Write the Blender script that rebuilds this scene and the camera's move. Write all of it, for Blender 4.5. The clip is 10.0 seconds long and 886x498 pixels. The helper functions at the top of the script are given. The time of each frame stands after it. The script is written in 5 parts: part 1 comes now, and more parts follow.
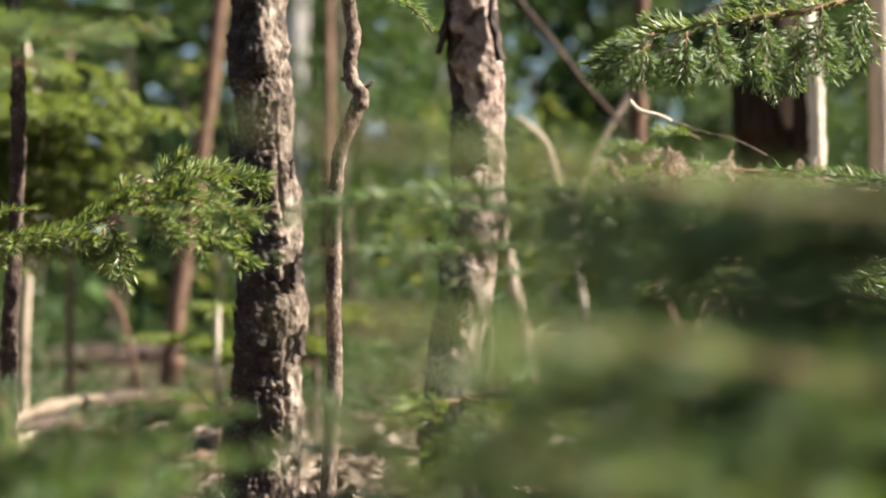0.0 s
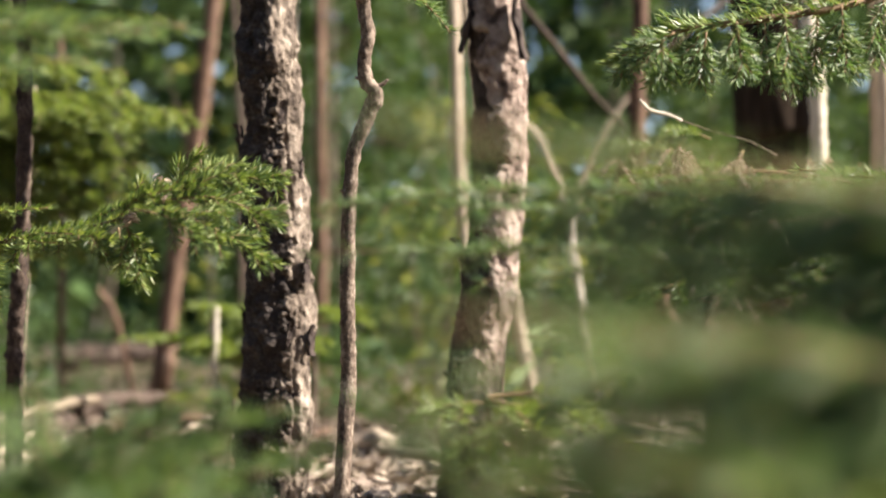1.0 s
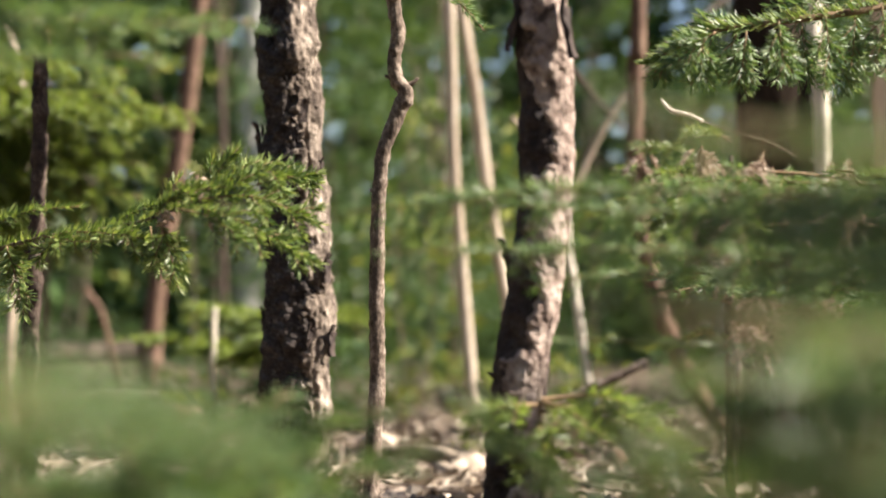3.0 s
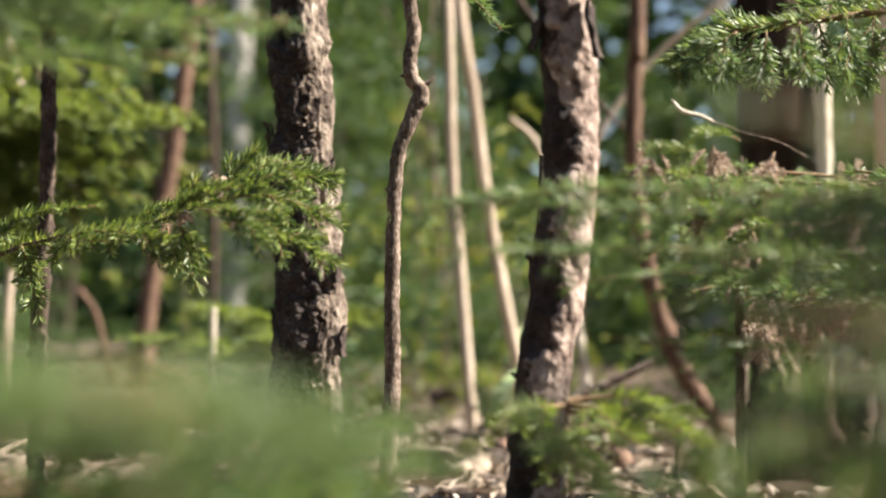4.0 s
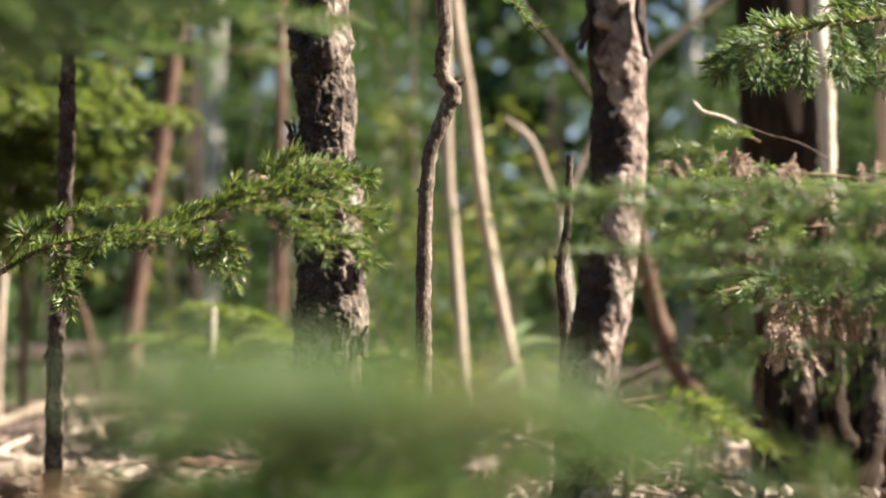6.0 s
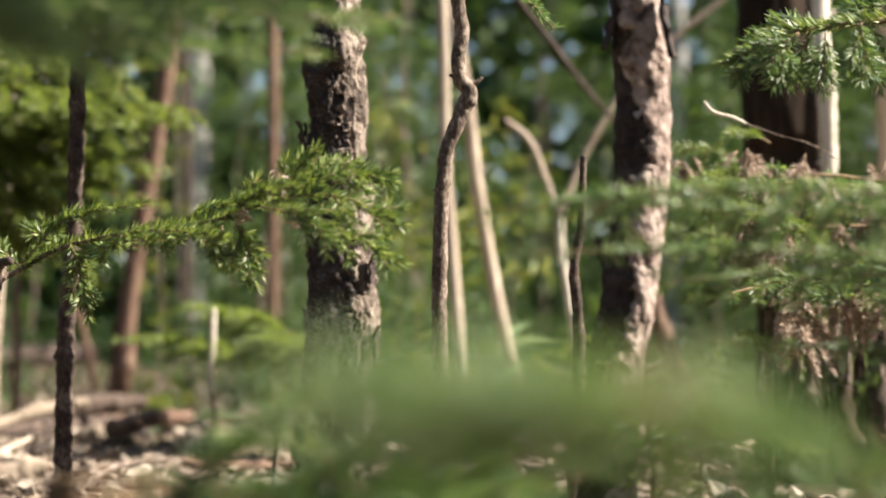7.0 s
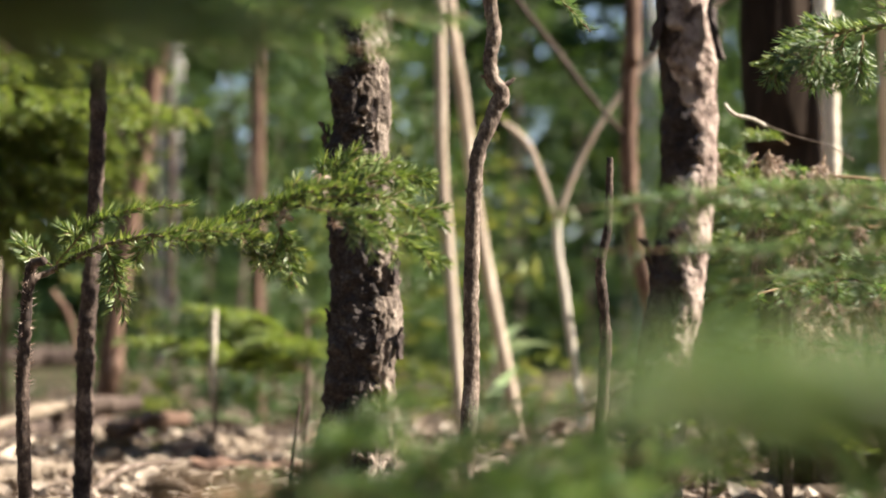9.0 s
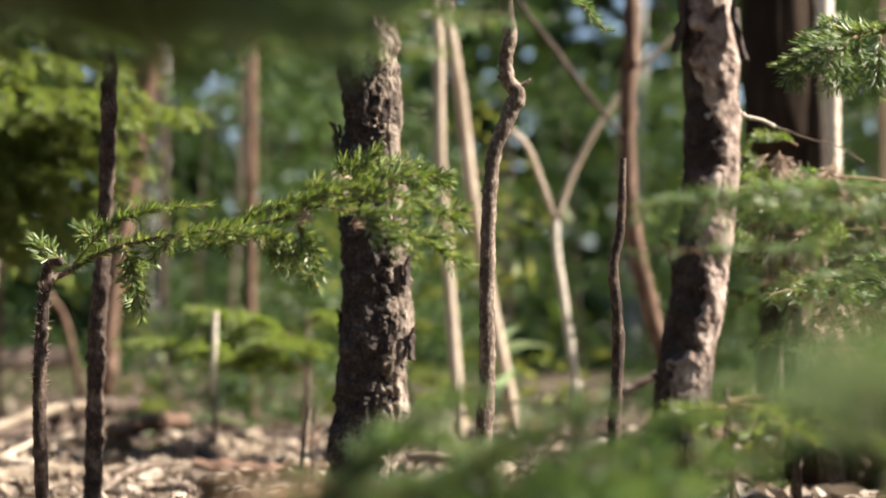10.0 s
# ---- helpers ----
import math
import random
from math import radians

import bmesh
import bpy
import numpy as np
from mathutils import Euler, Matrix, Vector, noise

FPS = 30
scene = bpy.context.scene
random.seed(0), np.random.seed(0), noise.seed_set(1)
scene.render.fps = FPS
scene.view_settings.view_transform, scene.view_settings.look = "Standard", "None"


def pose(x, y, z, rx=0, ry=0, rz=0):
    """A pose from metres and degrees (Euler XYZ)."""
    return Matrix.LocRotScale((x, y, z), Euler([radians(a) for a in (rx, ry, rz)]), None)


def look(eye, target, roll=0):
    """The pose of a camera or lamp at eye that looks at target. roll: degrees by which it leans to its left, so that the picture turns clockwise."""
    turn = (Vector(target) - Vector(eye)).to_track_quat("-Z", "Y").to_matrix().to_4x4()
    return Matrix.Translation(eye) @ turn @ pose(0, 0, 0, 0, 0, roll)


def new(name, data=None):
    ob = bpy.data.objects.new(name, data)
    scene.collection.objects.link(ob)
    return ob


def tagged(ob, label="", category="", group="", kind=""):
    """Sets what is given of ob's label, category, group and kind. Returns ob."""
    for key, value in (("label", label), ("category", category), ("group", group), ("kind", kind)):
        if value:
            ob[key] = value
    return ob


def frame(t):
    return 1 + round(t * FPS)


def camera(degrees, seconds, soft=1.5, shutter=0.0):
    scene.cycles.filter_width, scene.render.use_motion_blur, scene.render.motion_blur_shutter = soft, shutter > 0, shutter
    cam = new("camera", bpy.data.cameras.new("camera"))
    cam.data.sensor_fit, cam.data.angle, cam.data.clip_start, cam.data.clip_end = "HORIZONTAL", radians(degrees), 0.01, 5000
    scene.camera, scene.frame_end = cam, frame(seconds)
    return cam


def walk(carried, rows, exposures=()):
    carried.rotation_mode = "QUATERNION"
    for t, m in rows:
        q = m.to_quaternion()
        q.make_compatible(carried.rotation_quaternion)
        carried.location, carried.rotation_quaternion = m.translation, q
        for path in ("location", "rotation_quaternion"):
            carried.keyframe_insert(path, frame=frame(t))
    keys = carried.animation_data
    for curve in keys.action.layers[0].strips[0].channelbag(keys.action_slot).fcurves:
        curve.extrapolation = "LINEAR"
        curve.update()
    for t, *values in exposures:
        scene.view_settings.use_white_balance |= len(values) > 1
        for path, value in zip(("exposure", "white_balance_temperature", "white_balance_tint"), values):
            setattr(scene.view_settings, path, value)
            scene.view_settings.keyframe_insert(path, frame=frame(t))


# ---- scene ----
# ---------------------------------------------------------------- camera
cam = camera(28.0, 10.0, soft=1.85)
cam.data.dof.use_dof = True
cam.data.dof.focus_distance = 1.98
cam.data.dof.aperture_fstop = 3.8
EYE, TILT = 0.24, 3.0
ROWS = [
    (0.0, 0.0000, 0.0000, 0.0000, 0.000, 0.000, 0.000),
    (0.5, -0.0180, 0.0055, -0.0001, -0.275, 0.005, -0.042),
    (1.0, -0.0361, 0.0108, -0.0002, -0.550, 0.010, -0.085),
    (1.5, -0.0542, 0.0157, -0.0004, -0.823, 0.015, -0.126),
    (2.0, -0.0723, 0.0204, -0.0005, -1.096, 0.020, -0.167),
    (2.5, -0.0904, 0.0248, -0.0007, -1.367, 0.026, -0.208),
    (3.0, -0.1085, 0.0289, -0.0009, -1.637, 0.032, -0.247),
    (3.5, -0.1266, 0.0328, -0.0011, -1.906, 0.040, -0.285),
    (4.0, -0.1448, 0.0364, -0.0014, -2.174, 0.048, -0.322),
    (4.5, -0.1629, 0.0397, -0.0017, -2.440, 0.058, -0.357),
    (5.0, -0.1810, 0.0427, -0.0021, -2.706, 0.069, -0.390),
    (5.5, -0.1991, 0.0455, -0.0025, -2.970, 0.081, -0.422),
    (6.0, -0.2171, 0.0480, -0.0030, -3.233, 0.096, -0.451),
    (6.5, -0.2351, 0.0502, -0.0035, -3.494, 0.112, -0.477),
    (7.0, -0.2531, 0.0521, -0.0041, -3.754, 0.131, -0.501),
    (7.5, -0.2711, 0.0538, -0.0047, -4.013, 0.152, -0.522),
    (8.0, -0.2890, 0.0552, -0.0054, -4.270, 0.176, -0.541),
    (8.5, -0.3068, 0.0564, -0.0062, -4.526, 0.202, -0.555),
    (9.0, -0.3246, 0.0572, -0.0071, -4.780, 0.231, -0.567),
    (9.5, -0.3423, 0.0578, -0.0081, -5.033, 0.264, -0.574),
    (10.0, -0.3600, 0.0582, -0.0091, -5.284, 0.299, -0.578),
]
walk(cam, [(t, pose(0, 0, EYE, TILT) @ pose(x, y, z, 90 + pitch, roll, yaw)) for t, x, y, z, yaw, pitch, roll in ROWS], [(0.0, 1.9, 6500, 13.5), (10.0, 1.9, 6500, 13.5)])

# ---------------------------------------------------------------- light
SUN_ELEVATION, SUN_AZIMUTH = 41.0, 96.0     # azimuth clockwise from straight ahead
world = bpy.data.worlds.new("sky")
scene.world = world
world.use_nodes = True
sky = world.node_tree.nodes.new("ShaderNodeTexSky")
sky.sky_type, sky.sun_disc = "NISHITA", False
sky.sun_elevation, sky.sun_rotation = radians(SUN_ELEVATION), radians(SUN_AZIMUTH)
world.node_tree.links.new(sky.outputs[0], world.node_tree.nodes["Background"].inputs[0])
world.node_tree.nodes["Background"].inputs[1].default_value = 0.058
sun = new("sun", bpy.data.lights.new("sun", "SUN"))
sun.data.energy, sun.data.angle, sun.data.color = 5.0, radians(0.5), (1.0, 0.92, 0.77)
se, sa = radians(SUN_ELEVATION), radians(SUN_AZIMUTH)
SUN_WAY = Vector((math.sin(sa) * math.cos(se), math.cos(sa) * math.cos(se), math.sin(se)))
sun.matrix_world = look(SUN_WAY * 30, (0, 0, 0))


# ---------------------------------------------------------------- materials
def material(name, stops, scale=20.0, stretch=(1, 1, 1), rough=0.8, bump=0.3, fine=6.0, island=0.0, translucent=0.0, spec=0.3, detail=6.0, through_colour=None):
    """Noise of two sizes through a colour ramp, with bump. stops: (place, colour). island: share of the ramp driven piece by piece."""
    m = bpy.data.materials.new(name)
    m.use_nodes = True
    n, link = m.node_tree.nodes, m.node_tree.links
    bsdf, out = n["Principled BSDF"], n["Material Output"]
    co, mp = n.new("ShaderNodeTexCoord"), n.new("ShaderNodeMapping")
    mp.inputs["Scale"].default_value = stretch
    link.new(co.outputs["Object"], mp.inputs[0])
    a, b = n.new("ShaderNodeTexNoise"), n.new("ShaderNodeTexNoise")
    for tex, s in ((a, scale), (b, scale * fine)):
        tex.inputs["Scale"].default_value, tex.inputs["Detail"].default_value = s, detail
        link.new(mp.outputs[0], tex.inputs["Vector"])
    mix = n.new("ShaderNodeMath")
    mix.operation = "MULTIPLY_ADD"
    mix.inputs[1].default_value = 0.4
    half = n.new("ShaderNodeMath")
    half.operation = "MULTIPLY"
    half.inputs[1].default_value = 0.6
    link.new(a.outputs[0], half.inputs[0])
    link.new(b.outputs[0], mix.inputs[0])
    link.new(half.outputs[0], mix.inputs[2])
    drive = mix.outputs[0]
    if island:
        g = n.new("ShaderNodeNewGeometry")
        blend = n.new("ShaderNodeMix")
        blend.inputs[0].default_value = island
        link.new(drive, blend.inputs[2])
        link.new(g.outputs["Random Per Island"], blend.inputs[3])
        drive = blend.outputs[0]
    ramp = n.new("ShaderNodeValToRGB")
    el = ramp.color_ramp.elements
    el[0].position, el[0].color = stops[0][0], (*stops[0][1], 1)
    el[1].position, el[1].color = stops[-1][0], (*stops[-1][1], 1)
    for place, colour in stops[1:-1]:
        el.new(place).color = (*colour, 1)
    link.new(drive, ramp.inputs[0])
    link.new(ramp.outputs[0], bsdf.inputs["Base Color"])
    bsdf.inputs["Roughness"].default_value = rough
    bsdf.inputs["Specular IOR Level"].default_value = spec
    if bump:
        bm_ = n.new("ShaderNodeBump")
        bm_.inputs["Strength"].default_value, bm_.inputs["Distance"].default_value = bump, 0.004
        link.new(mix.outputs[0], bm_.inputs["Height"])
        link.new(bm_.outputs[0], bsdf.inputs["Normal"])
    if translucent:
        tr, sh = n.new("ShaderNodeBsdfTranslucent"), n.new("ShaderNodeMixShader")
        sh.inputs[0].default_value = translucent
        if through_colour:
            tint = n.new("ShaderNodeMix")
            tint.data_type, tint.blend_type = "RGBA", "MULTIPLY"
            tint.inputs[0].default_value = 1.0
            tint.inputs[7].default_value = (*through_colour, 1)
            link.new(ramp.outputs[0], tint.inputs[6])
            link.new(tint.outputs[2], tr.inputs[0])
        else:
            link.new(ramp.outputs[0], tr.inputs[0])
        link.new(bsdf.outputs[0], sh.inputs[1])
        link.new(tr.outputs[0], sh.inputs[2])
        link.new(sh.outputs[0], out.inputs[0])
    return m


# Sunlit and shaded sides of the pine trunks are put into two bark colours.
M_PINE = material("pine_sunlit_bark", [(0.36, (0.042, 0.031, 0.025)), (0.47, (0.105, 0.081, 0.065)), (0.57, (0.21, 0.17, 0.138)), (0.7, (0.44, 0.38, 0.325))], 40, (1, 1, 0.55), 0.92, 1.0, 4)
M_PINE_SHADED = material("pine_shaded_bark", [(0.36, (0.014, 0.011, 0.01)), (0.5, (0.038, 0.029, 0.026)), (0.62, (0.07, 0.058, 0.053)), (0.76, (0.19, 0.165, 0.145))], 50, (1, 1, 1.3), 0.85, 1.0, 4)
M_FLAKE = material("bark_flake", [(0.25, (0.05, 0.036, 0.029)), (0.45, (0.15, 0.112, 0.09)), (0.62, (0.31, 0.25, 0.2)), (0.8, (0.5, 0.43, 0.36))], 80, (1, 1, 0.5), 0.9, 0.8, 4, 0.25)
# Same for the slim pine: sunlit bark here, shaded-side bark below.
M_BIRCHY = material("mottled_sunlit_bark", [(0.37, (0.05, 0.034, 0.028)), (0.44, (0.17, 0.122, 0.102)), (0.53, (0.3, 0.232, 0.2)), (0.66, (0.46, 0.38, 0.335))], 56, (1, 1, 0.8), 0.9, 0.9, 3)
M_BIRCHY_SHADED = material("mottled_shaded_bark", [(0.36, (0.016, 0.011, 0.01)), (0.5, (0.036, 0.025, 0.022)), (0.68, (0.085, 0.063, 0.055))], 60, (1, 1, 1.2), 0.85, 0.8, 3)
M_STEM = material("stem_bark", [(0.34, (0.042, 0.029, 0.023)), (0.5, (0.135, 0.1, 0.078)), (0.66, (0.32, 0.26, 0.215))], 60, (1, 1, 0.7), 0.85, 0.6, 4)
M_DARKSTEM = material("dark_stem_bark", [(0.34, (0.018, 0.012, 0.01)), (0.52, (0.062, 0.042, 0.033)), (0.7, (0.19, 0.145, 0.115))], 60, (1, 1, 0.7), 0.85, 0.8, 4)
M_REDSTEM = material("red_brown_bark", [(0.32, (0.05, 0.028, 0.02)), (0.52, (0.14, 0.083, 0.058)), (0.7, (0.27, 0.185, 0.13))], 40, (1, 1, 0.35), 0.85, 0.5, 4)
M_DEADWOOD = material("dead_wood", [(0.3, (0.21, 0.155, 0.115)), (0.5, (0.42, 0.34, 0.265)), (0.7, (0.62, 0.54, 0.45))], 30, (1, 1, 0.12), 0.8, 0.4, 5)
M_PALEWOOD = material("bleached_wood", [(0.3, (0.42, 0.36, 0.28)), (0.5, (0.62, 0.56, 0.47)), (0.7, (0.78, 0.74, 0.66))], 30, (1, 1, 0.15), 0.7, 0.4, 5)
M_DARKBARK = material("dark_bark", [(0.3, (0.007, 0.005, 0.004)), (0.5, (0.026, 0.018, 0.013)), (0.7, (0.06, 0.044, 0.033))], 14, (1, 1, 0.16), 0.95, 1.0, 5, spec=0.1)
M_LOG = material("weathered_log", [(0.3, (0.1, 0.072, 0.05)), (0.5, (0.21, 0.165, 0.122)), (0.7, (0.36, 0.3, 0.235))], 30, (1, 1, 0.3), 0.85, 0.6, 5)
M_TWIG = material("twig_bark", [(0.35, (0.1, 0.065, 0.035)), (0.65, (0.27, 0.18, 0.1))], 80, (1, 1, 1), 0.8, 0.3)
M_NEEDLE = material("spruce_needles", [(0.12, (0.045, 0.09, 0.04)), (0.42, (0.105, 0.175, 0.068)), (0.7, (0.18, 0.25, 0.1)), (0.88, (0.28, 0.33, 0.16)), (0.97, (0.5, 0.42, 0.28))], 25, rough=0.42, bump=0, island=0.7, translucent=0.4, spec=0.5, through_colour=(1.2, 1.25, 0.6))
M_YOUNG_NEEDLE = material("young_spruce_needles", [(0.12, (0.045, 0.085, 0.028)), (0.42, (0.12, 0.18, 0.05)), (0.7, (0.22, 0.285, 0.085)), (0.9, (0.35, 0.39, 0.17)), (0.98, (0.55, 0.48, 0.3))], 25, rough=0.4, bump=0, island=0.75, translucent=0.35, spec=0.5, through_colour=(1.2, 1.2, 0.55))
# Lighter copy of the spruce needles, with sunlight put into the colour.
M_NEEDLE_SUNLIT = material("spruce_needles_sunlit", [(0.2, (0.1, 0.15, 0.045)), (0.5, (0.19, 0.25, 0.075)), (0.85, (0.31, 0.37, 0.14))], 18, rough=0.45, bump=0, island=0.55, translucent=0.42, spec=0.45, through_colour=(1.3, 1.3, 0.55))
M_BROWN_NEEDLE = material("dead_needles", [(0.2, (0.24, 0.155, 0.115)), (0.5, (0.44, 0.33, 0.26)), (0.8, (0.62, 0.53, 0.45))], 25, rough=0.6, bump=0, island=0.6, translucent=0.25)
M_LEAF = material("broad_leaves", [(0.2, (0.027, 0.062, 0.028)), (0.5, (0.058, 0.112, 0.04)), (0.85, (0.11, 0.17, 0.05))], 6, rough=0.5, bump=0, island=0.6, translucent=0.32, spec=0.35, through_colour=(1.3, 1.2, 0.5))
M_LIGHTLEAF = material("pale_green_leaf", [(0.2, (0.14, 0.21, 0.09)), (0.5, (0.22, 0.3, 0.14)), (0.85, (0.34, 0.4, 0.22))], 12, rough=0.45, bump=0.1, island=0.3, translucent=0.3)
M_LITTER = material("leaf_litter", [(0.1, (0.06, 0.043, 0.032)), (0.4, (0.19, 0.145, 0.108)), (0.65, (0.37, 0.305, 0.24)), (0.9, (0.6, 0.53, 0.45))], 30, rough=0.75, bump=0.4, island=0.65, translucent=0.12)
M_SOIL = material("forest_soil", [(0.3, (0.04, 0.03, 0.022)), (0.5, (0.1, 0.072, 0.048)), (0.7, (0.22, 0.17, 0.11))], 9, rough=0.95, bump=0.9, fine=9)
M_BIRCH = material("birch_bark", [(0.33, (0.07, 0.066, 0.06)), (0.42, (0.24, 0.23, 0.215)), (0.6, (0.44, 0.42, 0.4))], 3, (1, 1, 0.6), 0.8, 0.3, 4)
M_YELLOWLEAF = material("yellow_green_leaves", [(0.2, (0.1, 0.14, 0.025)), (0.5, (0.17, 0.21, 0.035)), (0.85, (0.27, 0.28, 0.05))], 6, rough=0.5, bump=0, island=0.6, translucent=0.4, spec=0.35)


# ---------------------------------------------------------------- mesh helpers
class Geo:
    """Vertices, faces and material slots of one mesh."""

    def __init__(self):
        self.v, self.f, self.s, self.n = [], [], [], 0

    def add(self, verts, faces, slot=0):
        verts, faces = np.asarray(verts, float).reshape(-1, 3), np.asarray(faces, int)
        self.v.append(verts)
        for row in (faces + self.n).tolist():
            self.f.append(row)
        self.s += [slot] * len(faces)
        self.n += len(verts)

    def mesh(self, name, mats, smooth):
        me = bpy.data.meshes.new(name)
        me.from_pydata(np.concatenate(self.v).tolist(), [], self.f)
        for m in mats:
            me.materials.append(m)
        me.polygons.foreach_set("material_index", self.s)
        me.polygons.foreach_set("use_smooth", [smooth] * len(self.f))
        me.update()
        return me


def part(name, geo, mats, parent=None, label="", smooth=True, kind=""):
    ob = new(name, geo.mesh(name, mats if isinstance(mats, (list, tuple)) else [mats], smooth))
    if parent is not None:
        ob.parent = parent
        ob.matrix_parent_inverse = parent.matrix_world.inverted()
    return tagged(ob, label, kind=kind)


def thing(name, label, category, at=(0, 0, 0), group=""):
    ob = new(name)
    ob.matrix_world = Matrix.Translation(at)
    ob.empty_display_size = 0.05
    return tagged(ob, label, category, group)


def spline(points, n):
    """Catmull-Rom through the points, n samples."""
    p = np.asarray(points, float)
    p = np.vstack([2 * p[0] - p[1], p, 2 * p[-1] - p[-2]])
    u = np.linspace(0, len(p) - 3 - 1e-6, n)
    i = u.astype(int)
    w = (u - i)[:, None]
    a, b, c, d = p[i], p[i + 1], p[i + 2], p[i + 3]
    return 0.5 * (2 * b + (c - a) * w + (2 * a - 5 * b + 4 * c - d) * w ** 2 + (3 * b - a - 3 * c + d) * w ** 3)


def frames_of(line):
    t = np.gradient(line, axis=0)
    t /= np.linalg.norm(t, axis=1)[:, None] + 1e-12
    ref = np.array([0.0, 0.0, 1.0]) if abs(t[:, 2]).mean() < 0.8 else np.array([1.0, 0.0, 0.0])
    a = np.cross(t, ref)
    a /= np.linalg.norm(a, axis=1)[:, None] + 1e-12
    return t, a, np.cross(a, t)


def hum(p, scale, seed=0.0):
    return noise.noise(Vector((p[0] * scale + seed, p[1] * scale - seed, p[2] * scale + 2 * seed)))


def tube(geo, points, radii, around=8, along=24, rough=0.0, scale=60.0, seed=0.0, slot=0, knots=0, shape=None, coat=None):
    """A capped round stem along the points. rough: share of the radius by which noise swells it. shape: a function (place, angle, height) -> swelling; coat: one that gives the material slot."""
    line = spline(points, along)
    r = np.interp(np.linspace(0, 1, along), np.linspace(0, 1, len(radii)), radii)
    rnd = random.Random(int(seed * 100) + 7)
    for _ in range(knots):
        k = rnd.randrange(2, along - 2)
        r[k - 2:k + 3] *= np.array([1.02, 1.06, 1.1, 1.05, 1.02])[:len(r[k - 2:k + 3])]
    t, a, b = frames_of(line)
    ang = np.linspace(0, 2 * math.pi, around, endpoint=False)
    verts = np.empty((along, around, 3))
    for i in range(along):
        ring = np.cos(ang)[:, None] * a[i] + np.sin(ang)[:, None] * b[i]
        for j in range(around):
            k = r[i]
            p = line[i] + ring[j] * k
            if rough:
                k *= 1 + rough * hum(p, scale, seed) + 0.5 * rough * hum(p, scale * 3, seed + 5)
            if shape:
                k += shape(p, ang[j], i / (along - 1))
            verts[i, j] = line[i] + ring[j] * k
    faces = [(i * around + j, i * around + (j + 1) % around, (i + 1) * around + (j + 1) % around, (i + 1) * around + j) for i in range(along - 1) for j in range(around)]
    geo.add(verts, faces, slot)
    if coat:
        flat = verts.reshape(-1, 3)
        geo.s[-len(faces):] = [coat(flat[f[0]], ang[f[0] % around]) for f in faces]
    ends = np.array([line[0], line[-1]])
    base = geo.n - along * around
    geo.v.append(ends)
    for j in range(around):
        geo.f.append([base + (j + 1) % around, base + j, geo.n])
        geo.f.append([base + (along - 1) * around + j, base + (along - 1) * around + (j + 1) % around, geo.n + 1])
        geo.s += [slot, slot]
    geo.n += 2
    return line


def needles(geo, points, length, per_metre, rng, slot=0, up=(0, 0, 1), flat=0.5, width=0.036, bare=0.0, angle=50.0, under=0.25):
    """Needles set all round a twig, fewer beneath, leaning towards its tip."""
    line = spline(points, 40)
    seg = np.linalg.norm(np.diff(line, axis=0), axis=1).sum()
    n = max(6, int(seg * per_metre))
    u = np.sort(rng.uniform(bare, 1, n))
    pos = np.stack([np.interp(u, np.linspace(0, 1, 40), line[:, k]) for k in range(3)], 1)
    t0, a0, b0 = frames_of(line)
    near = np.minimum((u * 39).astype(int), 39)
    t, upv = t0[near], np.asarray(up, float)
    side = np.cross(t, upv)
    side /= np.linalg.norm(side, axis=1)[:, None] + 1e-9
    top = np.cross(side, t)
    phi = rng.uniform(-under * math.pi, (1 + under) * math.pi, n)
    out = np.cos(phi)[:, None] * side + (np.sin(phi) * flat)[:, None] * top
    out /= np.linalg.norm(out, axis=1)[:, None] + 1e-9
    lean = np.radians(rng.normal(angle, 8, n) * (1 - 0.45 * u ** 6))[:, None]
    way = np.cos(lean) * t + np.sin(lean) * out
    ln = (length * rng.uniform(0.7, 1.12, n) * np.clip(0.75 + u * 1.2, 0, 1))[:, None]
    wide = np.cross(way, rng.normal(size=(n, 3)))
    wide /= np.linalg.norm(wide, axis=1)[:, None] + 1e-9
    fold = np.cross(way, wide)
    tip = pos + way * ln + np.array([0, 0, 0.08]) * ln
    mid = pos + way * ln * 0.45
    w = ln * width
    v = np.stack([pos, mid + wide * w - fold * w * 0.5, tip, mid - wide * w - fold * w * 0.5], 1).reshape(-1, 3)
    k = np.arange(n)[:, None] * 4
    geo.add(v, np.concatenate([k + [0, 1, 2], k + [0, 2, 3]], 0), slot)


